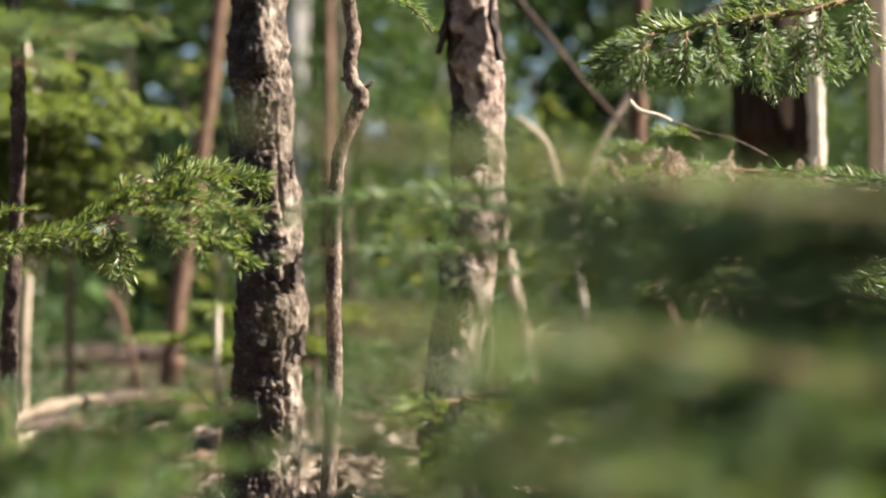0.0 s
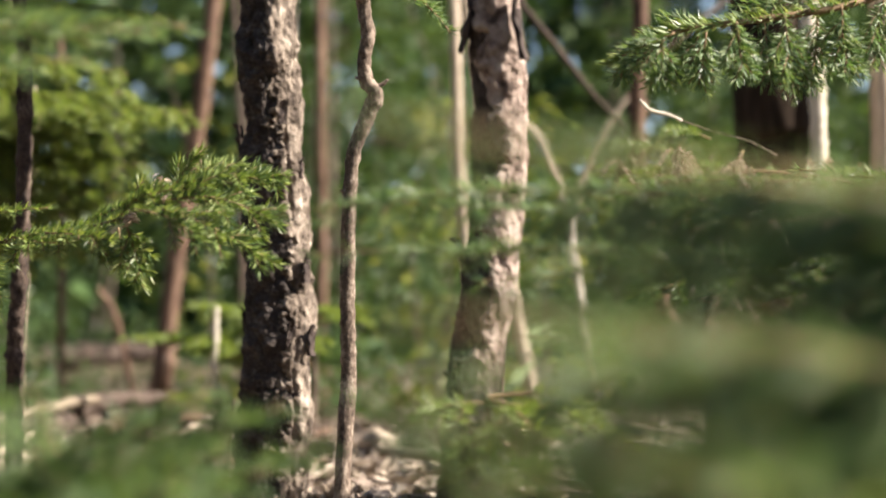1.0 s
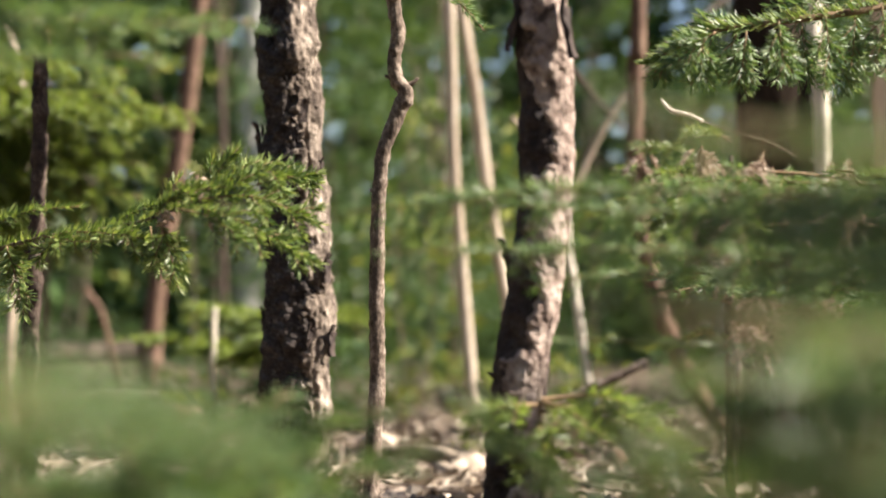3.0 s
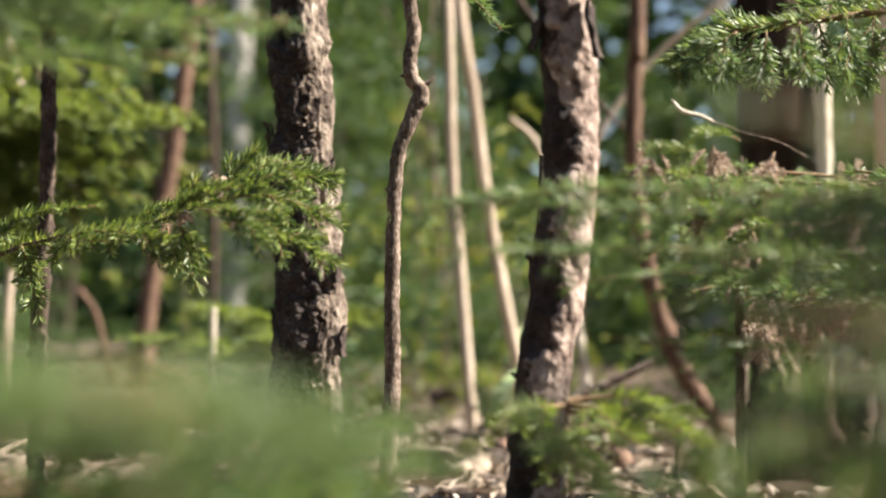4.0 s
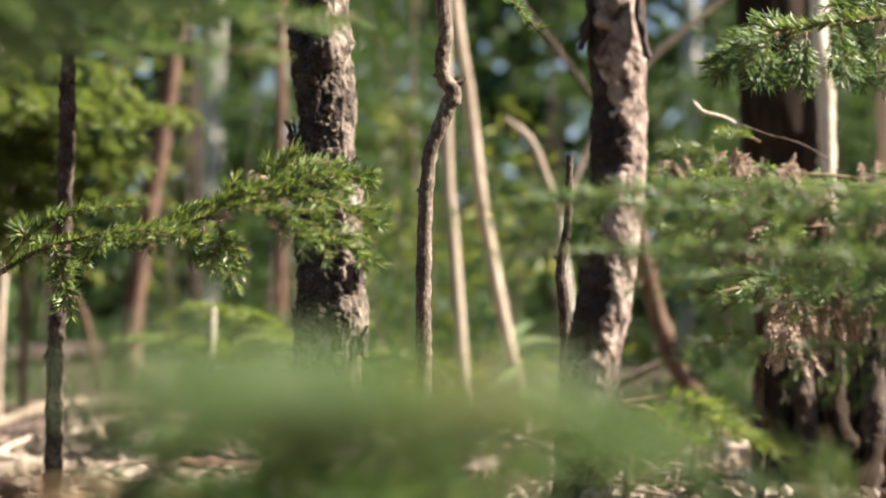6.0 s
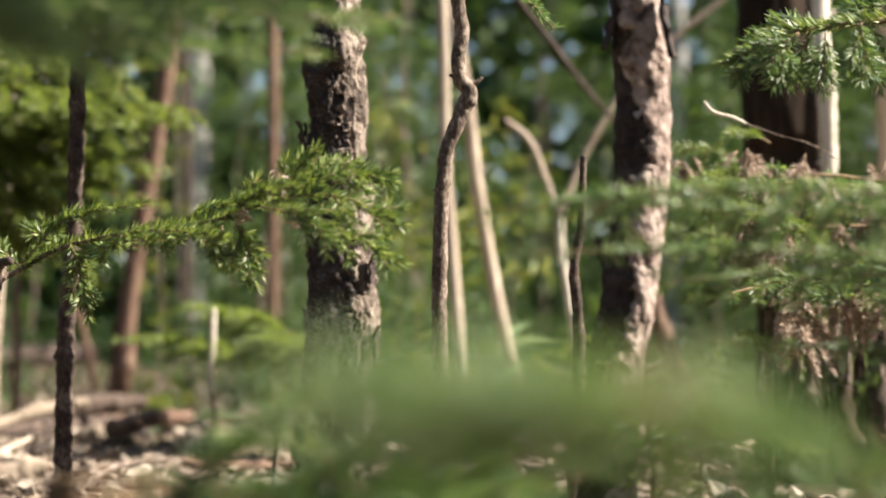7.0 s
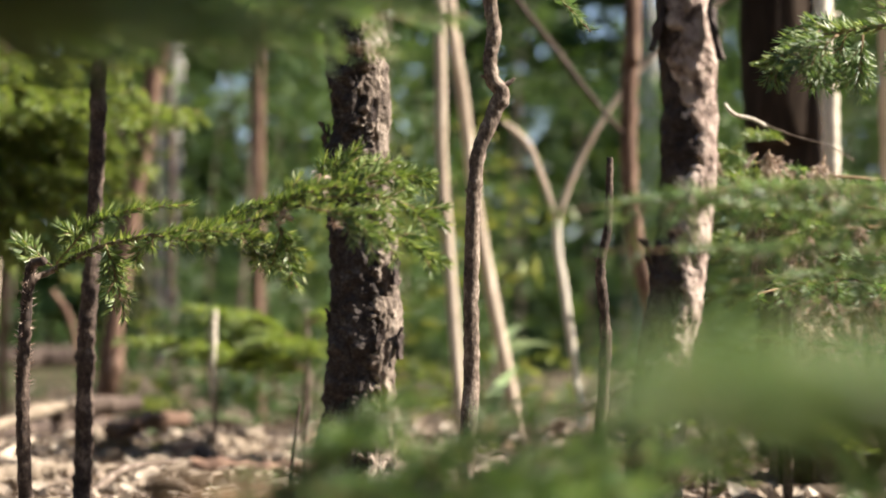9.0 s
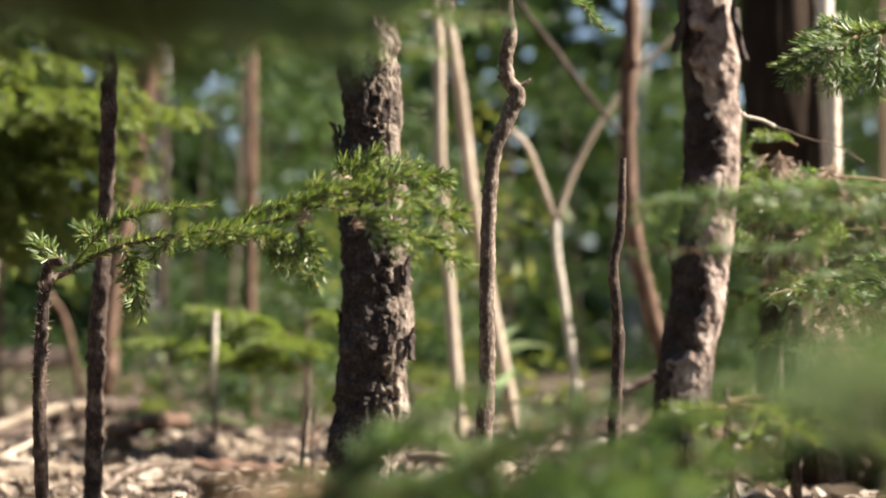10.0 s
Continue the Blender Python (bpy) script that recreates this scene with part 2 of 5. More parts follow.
def spray(parent, points, count, reach, rng, length=0.0155, per_metre=1900, mats=None, normal=(0.15, -0.55, 0.8), thick=0.0013, width=0.07, angle=43, flat=0.5, name="side_twig"):
    """A shoot with shorter shoots in two rows, all set with needles, in one mesh."""
    g = Geo()
    line = spline(points, 60)
    tube(g, points, [thick, thick * 0.5], 5, 14)
    needles(g, points, length, per_metre, rng, slot=1, width=width, angle=angle, flat=flat, under=0.35, up=normal)
    span = np.linalg.norm(line[-1] - line[0])
    for k in range(count):
        u = 0.12 + 0.74 * (k + rng.uniform(0.2, 0.8)) / count
        i = int(u * 57)
        fwd = line[i + 2] - line[i]
        fwd /= np.linalg.norm(fwd) + 1e-9
        side = np.cross(fwd, np.array(normal) + rng.normal(0, 0.25, 3))
        side /= np.linalg.norm(side) + 1e-9
        way = fwd * rng.uniform(0.6, 0.9) + side * (1 if k % 2 else -1) * rng.uniform(0.55, 0.85)
        way /= np.linalg.norm(way)
        ln = min(reach * rng.uniform(0.75, 1.15) * (1.15 - 0.6 * u), span * (1.05 - u) + 0.01)
        p = line[i]
        q = [p, p + way * ln * 0.5 + [0, 0, 0.03 * ln], p + way * ln - [0, 0, 0.12 * ln]]
        tube(g, q, [thick * 0.7, thick * 0.4], 4, 6)
        needles(g, q, length * 0.92, per_metre, rng, slot=1, width=width, angle=angle, flat=flat, under=0.35, up=normal)
    return part(name, g, mats or [M_TWIG, M_YOUNG_NEEDLE], parent)


def bough(parent, root, tip, rng, sag=0.03, reach=0.16, step=0.03, length=0.018, per_metre=900, thick=0.004, mats=None, droop=0.35, start=0.15, width=0.042, lift=0.0, second=True):
    """A flat spruce bough: a stem with side twigs in two rows, each with needles; long twigs fork again."""
    mats = mats or [M_TWIG, M_NEEDLE]
    root, tip = np.array(root, float), np.array(tip, float)
    span = np.linalg.norm(tip - root)
    mid = (root + tip) / 2 + np.array([0, 0, -sag])
    wob = rng.normal(0, span * 0.015, (2, 3))
    pts = [root, (root + mid) / 2 + wob[0], mid, (mid + tip) / 2 + wob[1], tip]
    g = Geo()
    tube(g, pts, [thick, thick * 0.7, thick * 0.3], 6, 24, 0.2, 120)
    stem = part("bough", g, mats[0], parent)
    line = spline(pts, 200)
    joint = Geo()
    needles(joint, [tuple(p) for p in line[60::20]], length, per_metre * 1.1, rng, width=width)
    part("needles", joint, mats[1], stem)
    count = int(span * (1 - start) / step)
    for i in range(count):
        u = start + (1 - start) * (i + rng.uniform(0.1, 0.9)) / count
        k = min(int(u * 199), 196)
        p, fwd = line[k], line[k + 2] - line[k]
        fwd /= np.linalg.norm(fwd) + 1e-9
        side = np.cross(fwd, [0, 0, 1])
        side /= np.linalg.norm(side) + 1e-9
        s = 1 if i % 2 else -1
        ln = reach * (1.05 - u) ** 0.75 * rng.uniform(0.65, 1.15)
        if u < 0.3:
            ln *= 0.55 + u * 1.5
        way = fwd * rng.uniform(0.55, 0.85) + side * s * rng.uniform(0.6, 0.9) + np.array([0, 0, lift + rng.uniform(-0.25, 0.1)])
        way /= np.linalg.norm(way)
        q = [p, p + way * ln * 0.5 + np.array([0, 0, -droop * ln * 0.12]), p + way * ln + np.array([0, 0, -droop * ln * 0.5])]
        gg = Geo()
        tube(gg, q, [thick * 0.3, thick * 0.15], 4, 6, slot=0)
        needles(gg, q, length, per_metre, rng, slot=1, width=width)
        if second and ln > 0.06:
            for h, s2 in ((0.4, 1), (0.55, -1), (0.72, 1)):
                b0 = p + (q[2] - p) * h
                sd = np.cross(way, [0, 0, 1]) * s2
                w2 = way * 0.75 + sd * 0.6 + np.array([0, 0, -0.15])
                l2 = ln * (1 - h) * rng.uniform(0.7, 1.0)
                q2 = [b0, b0 + w2 * l2 * 0.5, b0 + w2 * l2 + np.array([0, 0, -0.1 * l2])]
                needles(gg, q2, length, per_metre, rng, slot=1, width=width)
                tube(gg, q2, [thick * 0.2, thick * 0.1], 4, 4, slot=0)
        part("side_twig", gg, mats, stem)
    return stem


def leaves(geo, centres, size, rng, slot=0, curl=0.3, slim=0.45):
    """Folded pointed leaves about the centres, in any direction but mostly level."""
    n = len(centres)
    d = rng.normal(size=(n, 3)) * [1, 1, 0.5]
    d /= np.linalg.norm(d, axis=1)[:, None]
    nrm = rng.normal(size=(n, 3)) * 0.6 + [0, 0, 1]
    s = np.cross(d, nrm)
    s /= np.linalg.norm(s, axis=1)[:, None]
    nrm = np.cross(s, d)
    ln = (size * rng.uniform(0.6, 1.3, n))[:, None]
    base, tip = centres - d * ln / 2, centres + d * ln / 2 - nrm * ln * curl * 0.5
    lf, rt = centres + s * ln * slim / 2 + nrm * ln * curl * 0.3, centres - s * ln * slim / 2 + nrm * ln * curl * 0.3
    v = np.stack([base, lf, tip, rt], 1).reshape(-1, 3)
    k = np.arange(n)[:, None] * 4
    geo.add(v, np.concatenate([k + [0, 1, 2], k + [0, 2, 3]], 0), slot)


def dry_leaves(geo, centres, size, rng, curl=0.6, slim=0.5):
    """Six-sided curled leaves with a raised midrib."""
    n = len(centres)
    d = rng.normal(size=(n, 3)) * [1, 1, 0.35]
    d /= np.linalg.norm(d, axis=1)[:, None]
    s = np.cross(d, rng.normal(size=(n, 3)) * 0.5 + [0, 0, 1])
    s /= np.linalg.norm(s, axis=1)[:, None]
    up = np.cross(s, d)
    ln = (size * rng.uniform(0.5, 1.4, n))[:, None]
    bend = curl * rng.uniform(-0.4, 1.2, (n, 1))
    rows = []
    for x, y, z in ((-0.5, 0, 0.12), (-0.2, 0.42, 0.1), (0.18, 0.46, 0.12), (0.5, 0, 0.3), (0.18, -0.46, 0.12), (-0.2, -0.42, 0.1), (0, 0, -0.05)):
        rows.append(centres + d * ln * (x + rng.normal(0, 0.04, (n, 1))) + s * ln * slim * (y + rng.normal(0, 0.05, (n, 1))) + up * ln * bend * (z + abs(y) * 0.5))
    v = np.stack(rows, 1).reshape(-1, 3)
    k = np.arange(n)[:, None] * 7
    geo.add(v, np.concatenate([k + [i, (i + 1) % 6, 6] for i in range(6)], 0))


# ---------------------------------------------------------------- ground
def height(x, y):
    z = 0.012 * hum((x, y, 0), 2.2, 3) + 0.02 * hum((x, y, 0), 0.7, 9)
    z += 0.07 * math.exp(-((x - 0.02) ** 2 / 0.09 + (y - 1.66) ** 2 / 0.06))
    fall = min(max((y - 4.6) / 1.6, 0), 1)
    rise = min(max((y - 9) / 12, 0), 1)
    z += -0.11 * fall * fall * (3 - 2 * fall) + 0.1 * rise
    far = math.hypot(x, y)
    return z * (1 if far < 30 else max(0.0, 1 - (far - 30) / 30))


def build_ground():
    g = Geo()
    cuts = lambda near, step, out: sorted({round(s * v, 3) for s in (-1, 1) for v in [*np.arange(0, near, step), *out]})
    xs = cuts(2.0, 0.06, (2.4, 3, 4, 5.5, 8, 12, 20, 40, 100, 400, 1500))
    ys = [-1500, -400, -100, -40, -20, -10, -5, -3, -2, -1, -0.5, 0, 0.5] + [round(v, 3) for v in np.arange(0.8, 5.2, 0.06)] + [5.5, 6, 6.5, 7, 7.5, 8, 9, 10, 12, 14, 17, 20, 25, 30, 40, 60, 100, 200, 400, 1500]
    v = [(x, y, height(x, y)) for y in ys for x in xs]
    w = len(xs)
    g.add(v, [(j * w + i, j * w + i + 1, (j + 1) * w + i + 1, (j + 1) * w + i) for j in range(len(ys) - 1) for i in range(w - 1)])
    tagged(part("ground", g, M_SOIL, None, "brown forest soil under dry leaves and bark crumbs"), category="ground", kind="structure")


build_ground()


def on_ground(x, y, up=0.0):
    return (x, y, height(x, y) + up)


# ---------------------------------------------------------------- trunks
def bark_shape(depth, size, stretch, seed):
    """Flaking plates: whole plates lift from the trunk, ragged at the edges, with long fissures between."""
    def f(p, a, h):
        q = Vector((p[0] * size + seed, p[1] * size, p[2] * size * stretch))
        q += 0.3 * noise.noise_vector(q * 1.3) + 0.1 * noise.noise_vector(q * 5.0)
        d, c = noise.voronoi(q)
        edge = min((d[1] - d[0]) * 4.0, 1.0)
        plate = noise.cell(c[0] * 7.3)
        rise = (q.z - c[0].z) * 0.5 * (0.3 + plate)
        return depth * (edge * (0.3 + 0.75 * plate - rise) - 0.45 + 0.12 * noise.noise(q * 8) + 0.1 * noise.noise(q * 19))
    return f


def scales(depth, size, stretch, seed, steps=5.0):
    """Bark in thin layers, one broken off above another, each with a ragged step at its edge."""
    def f(p, a, h):
        q = Vector((p[0] * size + seed, p[1] * size - seed, p[2] * size * stretch))
        q += 0.35 * noise.noise_vector(q * 1.7)
        n = (noise.noise(q) + 0.5 * noise.noise(q * 2.1) + 0.22 * noise.noise(q * 4.7)) * steps
        low = math.floor(n)
        w = min(max((n - low - 0.72) / 0.28, 0), 1)
        return depth * ((low + w * w * (3 - 2 * w)) / steps + 0.07 * noise.noise(q * 7) + 0.05 * noise.noise(q * 17))
    return f


def lit_side(edge, wander, pitch, seed):
    """Whether a place is on the sunlit side: light and shade are put into the bark colour, parted along a ragged
    upright edge, with islands left.
    """
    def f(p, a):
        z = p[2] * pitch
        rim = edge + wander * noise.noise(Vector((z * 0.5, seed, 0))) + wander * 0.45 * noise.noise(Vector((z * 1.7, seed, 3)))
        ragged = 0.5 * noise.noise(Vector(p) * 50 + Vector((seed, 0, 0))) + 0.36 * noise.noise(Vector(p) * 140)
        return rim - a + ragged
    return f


def flake(rng, size, mat=None):
    """One curled plate of bark, 3 x 4 cells thick enough to cast a shadow."""
    g = Geo()
    nx, ny = 4, 6
    top = []
    for j in range(ny):
        for i in range(nx):
            x, y = (i / (nx - 1) - 0.5) * size * 0.6, (j / (ny - 1) - 0.5) * size * 1.6
            x += rng.normal(0, size * 0.07)
            y += rng.normal(0, size * 0.07)
            top.append((x, y, size * (0.5 * (x / size) ** 2 + 0.22 * (y / size) ** 2 * (1 if y > 0 else 0.3)) + rng.normal(0, size * 0.03)))
    low = [(x, y, z - size * 0.09) for x, y, z in top]
    q = nx * ny
    fs = [(j * nx + i, j * nx + i + 1, (j + 1) * nx + i + 1, (j + 1) * nx + i) for j in range(ny - 1) for i in range(nx - 1)]
    rim = [*range(nx), *[j * nx + nx - 1 for j in range(1, ny)], *[(ny - 1) * nx + i for i in range(nx - 2, -1, -1)], *[j * nx for j in range(ny - 2, 0, -1)]]
    g.add(top + low, fs + [tuple(q + k for k in reversed(f)) for f in fs] + [(rim[k], q + rim[k], q + rim[(k + 1) % len(rim)], rim[(k + 1) % len(rim)]) for k in range(len(rim))])
    return g.mesh("flake", [mat or M_FLAKE], False)


def plated(base, rise, crack, seed, over):
    """The sunlit side's bark stands proud of the shaded side's, with one long crack down it."""
    def f(p, a, h):
        on = min(max(over(p, a) * 9, 0), 1)
        gap = abs(a - crack - 0.2 * noise.noise(Vector((p[2] * 13, seed, 8))) - 0.07 * noise.noise(Vector((p[2] * 60, seed, 2))))
        groove = max(0.0, 1 - gap * 11) * min(max(0.5 + 1.2 * noise.noise(Vector((p[2] * 9, 4, seed))), 0), 1)
        return base(p, a, h) * (1 - 0.3 * on) + rise * on * (1 - 1.6 * groove)
    return f


FLAKES, TRUNK_FLAKES = [], []


def flakes_on(parent, line, radii, count, rng, z0, z1, size, mats):
    """Plates of bark that stand off the trunk, each an object of its own on one of a few meshes."""
    if not FLAKES:
        FLAKES.extend(flake(np.random.default_rng(k), 0.02) for k in range(10))
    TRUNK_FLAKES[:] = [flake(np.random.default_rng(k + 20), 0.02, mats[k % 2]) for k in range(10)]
    zs = line[:, 2]
    for _ in range(count):
        z = rng.uniform(z0, z1)
        k = int(np.argmin(abs(zs - z)))
        radius = np.interp(k / (len(zs) - 1), np.linspace(0, 1, len(radii)), radii)
        a = rng.uniform(0, 2 * math.pi)
        out = Vector((math.cos(a), math.sin(a), 0))
        # Light and shade in the flake colour: dark bark past angle 3.0, pale otherwise.
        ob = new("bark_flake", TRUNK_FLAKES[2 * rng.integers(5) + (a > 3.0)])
        ob.parent = parent
        ob.matrix_parent_inverse = parent.matrix_world.inverted()
        turn = Matrix((Vector((-math.sin(a), math.cos(a), 0)), Vector((0, 0, 1)), out)).transposed().to_4x4()
        s = size * rng.uniform(0.5, 1.3)
        ob.matrix_world = Matrix.Translation(Vector(line[k]) + out * (radius - 0.003)) @ turn @ pose(0, 0, 0, rng.normal(0, 10), rng.normal(0, 10), rng.normal(0, 22)) @ Matrix.Scale(s, 4)


def flap(parent, at, angle, scale, lift=20.0, mesh=None):
    """A large loose plate of bark, lifting at its upper end."""
    ob = new("bark_flap", mesh or TRUNK_FLAKES[3])
    ob.parent = parent
    ob.matrix_parent_inverse = parent.matrix_world.inverted()
    a = radians(angle)
    out = Vector((math.cos(a), math.sin(a), 0))
    turn = Matrix((Vector((-math.sin(a), math.cos(a), 0)), Vector((0, 0, 1)), out)).transposed().to_4x4()
    ob.matrix_world = Matrix.Translation(Vector(at) + out * 0.004) @ turn @ pose(0, 0, 0, lift, 0, 0) @ Matrix.Diagonal((*scale, 1))


def crown(parent, foot, high, wide, n, seed, mat=None, limbs=12):
    """Limbs and needle clumps above the trunk's bare part."""
    r = np.random.default_rng(seed)
    f = np.array(foot)
    wood, green = Geo(), Geo()
    for k in range(limbs):
        u = (k + 0.5) / limbs
        a = k * 2.4 + r.uniform(-0.4, 0.4)
        ln = wide * (1.1 - 0.8 * u) * r.uniform(0.7, 1.1)
        b = f + [0, 0, high * u]
        e = b + np.array([math.cos(a) * ln, math.sin(a) * ln, ln * r.uniform(0.05, 0.4)])
        tube(wood, [b, (b + e) / 2 + [0, 0, 0.03], e], [0.009, 0.006, 0.003], 5, 8)
        for h in np.linspace(0.35, 1, 5):
            leaves(green, b + (e - b) * h + r.normal(0, ln * 0.13, (n // (limbs * 5), 3)), 0.07, r, slim=0.12)
    tube(wood, [f - [0, 0, 0.1], f + [0, 0, high * 0.5], f + [0, 0, high]], [0.02, 0.014, 0.004], 7, 12)
    c = part("crown", wood, M_STEM, parent)
    part("needles", green, mat or M_NEEDLE, c, smooth=False)


def pine(points, radii, label, mats, depth, size, stretch, seed, flakes, fsize, around, along, rise, crack, lit_rim):
    base = points[0]
    t = thing("pine_tree", label, "tree", base)
    g = Geo()
    over = lit_side(*lit_rim, seed)
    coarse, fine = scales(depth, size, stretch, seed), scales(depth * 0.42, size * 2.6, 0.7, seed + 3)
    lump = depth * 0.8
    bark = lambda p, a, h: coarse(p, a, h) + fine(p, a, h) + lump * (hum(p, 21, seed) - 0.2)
    # Slot 0 paints the sunlit side, slot 1 the shaded side.
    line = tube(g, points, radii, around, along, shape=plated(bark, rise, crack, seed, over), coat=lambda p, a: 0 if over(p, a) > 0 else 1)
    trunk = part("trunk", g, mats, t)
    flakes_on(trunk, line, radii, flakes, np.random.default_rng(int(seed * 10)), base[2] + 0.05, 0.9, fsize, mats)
    return t


T1 = [(-0.247, 2.408, -0.039), (-0.244, 2.403, 0.057), (-0.235, 2.394, 0.235), (-0.234, 2.389, 0.331), (-0.242, 2.381, 0.472), (-0.246, 2.375, 0.583), (-0.249, 2.369, 0.694), (-0.245, 2.4, 1.3), (-0.26, 2.42, 2.6)]
t1 = pine(T1, [0.0485, 0.0475, 0.046, 0.044, 0.041, 0.039, 0.037, 0.036, 0.034], "young pine trunk with dark flaking grey-brown bark", [M_PINE, M_PINE_SHADED], 0.0088, 36, 0.5, 1.7, 90, 0.5, 170, 900, 0.004, 2.45, (2.95, 0.5, 14))
T2 = [(-0.001, 1.661, 0.082), (0.002, 1.658, 0.123), (0.009, 1.653, 0.221), (0.023, 1.649, 0.308), (0.031, 1.644, 0.401), (0.031, 1.640, 0.478), (0.025, 1.636, 0.555), (0.0, 1.66, 1.0), (-0.02, 1.67, 2.2)]
t2 = pine(T2, [0.0265, 0.025, 0.0245, 0.0242, 0.022], "slim pine trunk with pinkish mottled scaly bark", [M_BIRCHY, M_BIRCHY_SHADED], 0.0034, 62, 0.75, 4.2, 30, 0.4, 110, 640, 0.0022, 1.7, (3.45, 1.1, 22))
t2_trunk = next(o for o in t2.children if o.name.startswith("trunk"))
flap(t2_trunk, (0.006, 1.627, 0.532), 185, (1.2, 1.7, 2.0), -14)
flap(t2_trunk, (0.043, 1.607, 0.524), -25, (0.9, 1.9, 2.0), -12)
flap(t2_trunk, (0.000, 1.648, 0.323), 200, (0.8, 0.9, 1.5), 16)
flap(t2_trunk, (-0.007, 1.654, 0.200), 200, (0.9, 0.9, 1.8), 10)
crown(t2, (-0.02, 1.67, 2.15), 1.3, 0.5, 1800, 51)
crown(t1, (-0.26, 2.42, 2.5), 1.8, 0.7, 2400, 52)
t1_trunk = next(o for o in t1.children if o.name.startswith("trunk"))
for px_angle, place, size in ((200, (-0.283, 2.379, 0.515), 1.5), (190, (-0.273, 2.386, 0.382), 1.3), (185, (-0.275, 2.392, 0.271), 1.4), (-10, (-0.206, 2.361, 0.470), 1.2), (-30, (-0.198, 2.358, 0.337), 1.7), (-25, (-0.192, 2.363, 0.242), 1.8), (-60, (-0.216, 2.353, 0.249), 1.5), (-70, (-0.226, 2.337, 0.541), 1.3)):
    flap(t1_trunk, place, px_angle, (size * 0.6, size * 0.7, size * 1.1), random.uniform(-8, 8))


# ---------------------------------------------------------------- thin stems and sticks
def stem(name, points, radii, label, mat, category="sapling", rough=0.25, scale=120, around=10, along=80, seed=1.0, knots=0, group="", stubs=4):
    t = thing(name, label, category, points[0], group)
    g = Geo()
    line = tube(g, points, radii, around, along, rough, scale, seed, knots=knots)
    part("stem", g, mat, t)
    r = np.random.default_rng(int(seed * 13))
    seen = [k for k in range(2, along - 1) if line[k][2] < points[0][2] + 0.17 * line[k][1] + 0.2]
    for _ in range(stubs):
        k = seen[r.integers(len(seen))]
        a, rad = r.uniform(0, 2 * math.pi), np.interp(k / along, np.linspace(0, 1, len(radii)), radii)
        way = np.array([math.cos(a), math.sin(a) * 0.6, r.uniform(-0.2, 0.8)])
        ln = rad * r.uniform(1.2, 2.1)
        g = Geo()
        tube(g, [line[k], line[k] + way * ln * 0.6, line[k] + way * ln + [0, 0, ln * 0.15]], [rad * 0.5, rad * 0.32, rad * 0.16], 6, 7, 0.3, 150, seed + _)
        part("twig_stub", g, mat, t)
    return t


tree_ = stem("bare_sapling", [(-0.606, 2.477, -0.023), (-0.603, 2.473, 0.060), (-0.600, 2.463, 0.248), (-0.592, 2.456, 0.383), (-0.588, 2.446, 0.564), (-0.595, 2.439, 0.700), (-0.66, 2.48, 1.0), (-0.68, 2.5, 1.8)], [0.0125, 0.011, 0.0095, 0.007], "thin dark leafless sapling stem with knotty bark", M_DARKSTEM, rough=0.35, scale=120, around=14, along=160, seed=2.0, knots=14, stubs=9)
crown(tree_, (-0.68, 2.5, 1.75), 0.8, 0.35, 1500, 57, M_LEAF)
BENT = stem("bare_sapling", [(-0.136, 2.042, 0.0), (-0.125, 2.054, 0.19), (-0.125, 2.052, 0.234), (-0.126, 2.048, 0.298), (-0.125, 2.044, 0.374), (-0.123, 2.042, 0.419), (-0.118, 2.039, 0.46), (-0.103, 2.036, 0.5), (-0.094, 2.034, 0.523), (-0.105, 2.033, 0.541), (-0.107, 2.032, 0.565), (-0.103, 2.031, 0.59), (-0.108, 2.029, 0.628), (-0.109, 2.027, 0.666), (-0.1, 2.05, 0.95)], [0.0098, 0.0094, 0.009, 0.0088, 0.0086, 0.0084, 0.0083, 0.0092, 0.0102, 0.0086, 0.0082, 0.0084, 0.0078, 0.0075, 0.006], "crooked grey-brown sapling stem with an elbow", M_STEM, seed=3.0, along=120, knots=0)
stem("dead_stick", [(0.050, 2.220, 0.043), (0.052, 2.215, 0.153), (0.056, 2.210, 0.250), (0.049, 2.205, 0.333), (0.057, 2.202, 0.388), (0.059, 2.197, 0.471)], [0.008, 0.0075, 0.006, 0.004], "dark upright dead stick with a broken top", M_DARKSTEM, "stick", seed=4.0)
CANES = "bare canes"
stem("dead_cane", [(0.111, 4.582, -0.020), (0.090, 4.570, 0.196), (0.065, 4.554, 0.498), (0.047, 4.543, 0.714), (0.035, 4.522, 1.115), (0.012, 4.615, 1.701)], [0.016, 0.015, 0.0145, 0.013], "straight barkless dead cane, pale tan", M_DEADWOOD, "cane", 0.1, 40, seed=5.0, group=CANES)
stem("dead_cane", [(0.273, 4.663, -0.024), (0.228, 4.652, 0.181), (0.182, 4.641, 0.400), (0.142, 4.630, 0.620), (0.106, 4.616, 0.883), (0.070, 4.603, 1.131), (0.020, 4.699, 1.763)], [0.0175, 0.0165, 0.016, 0.013], "leaning barkless dead cane, sunlit pale tan", M_DEADWOOD, "cane", 0.1, 40, seed=6.0, group=CANES)

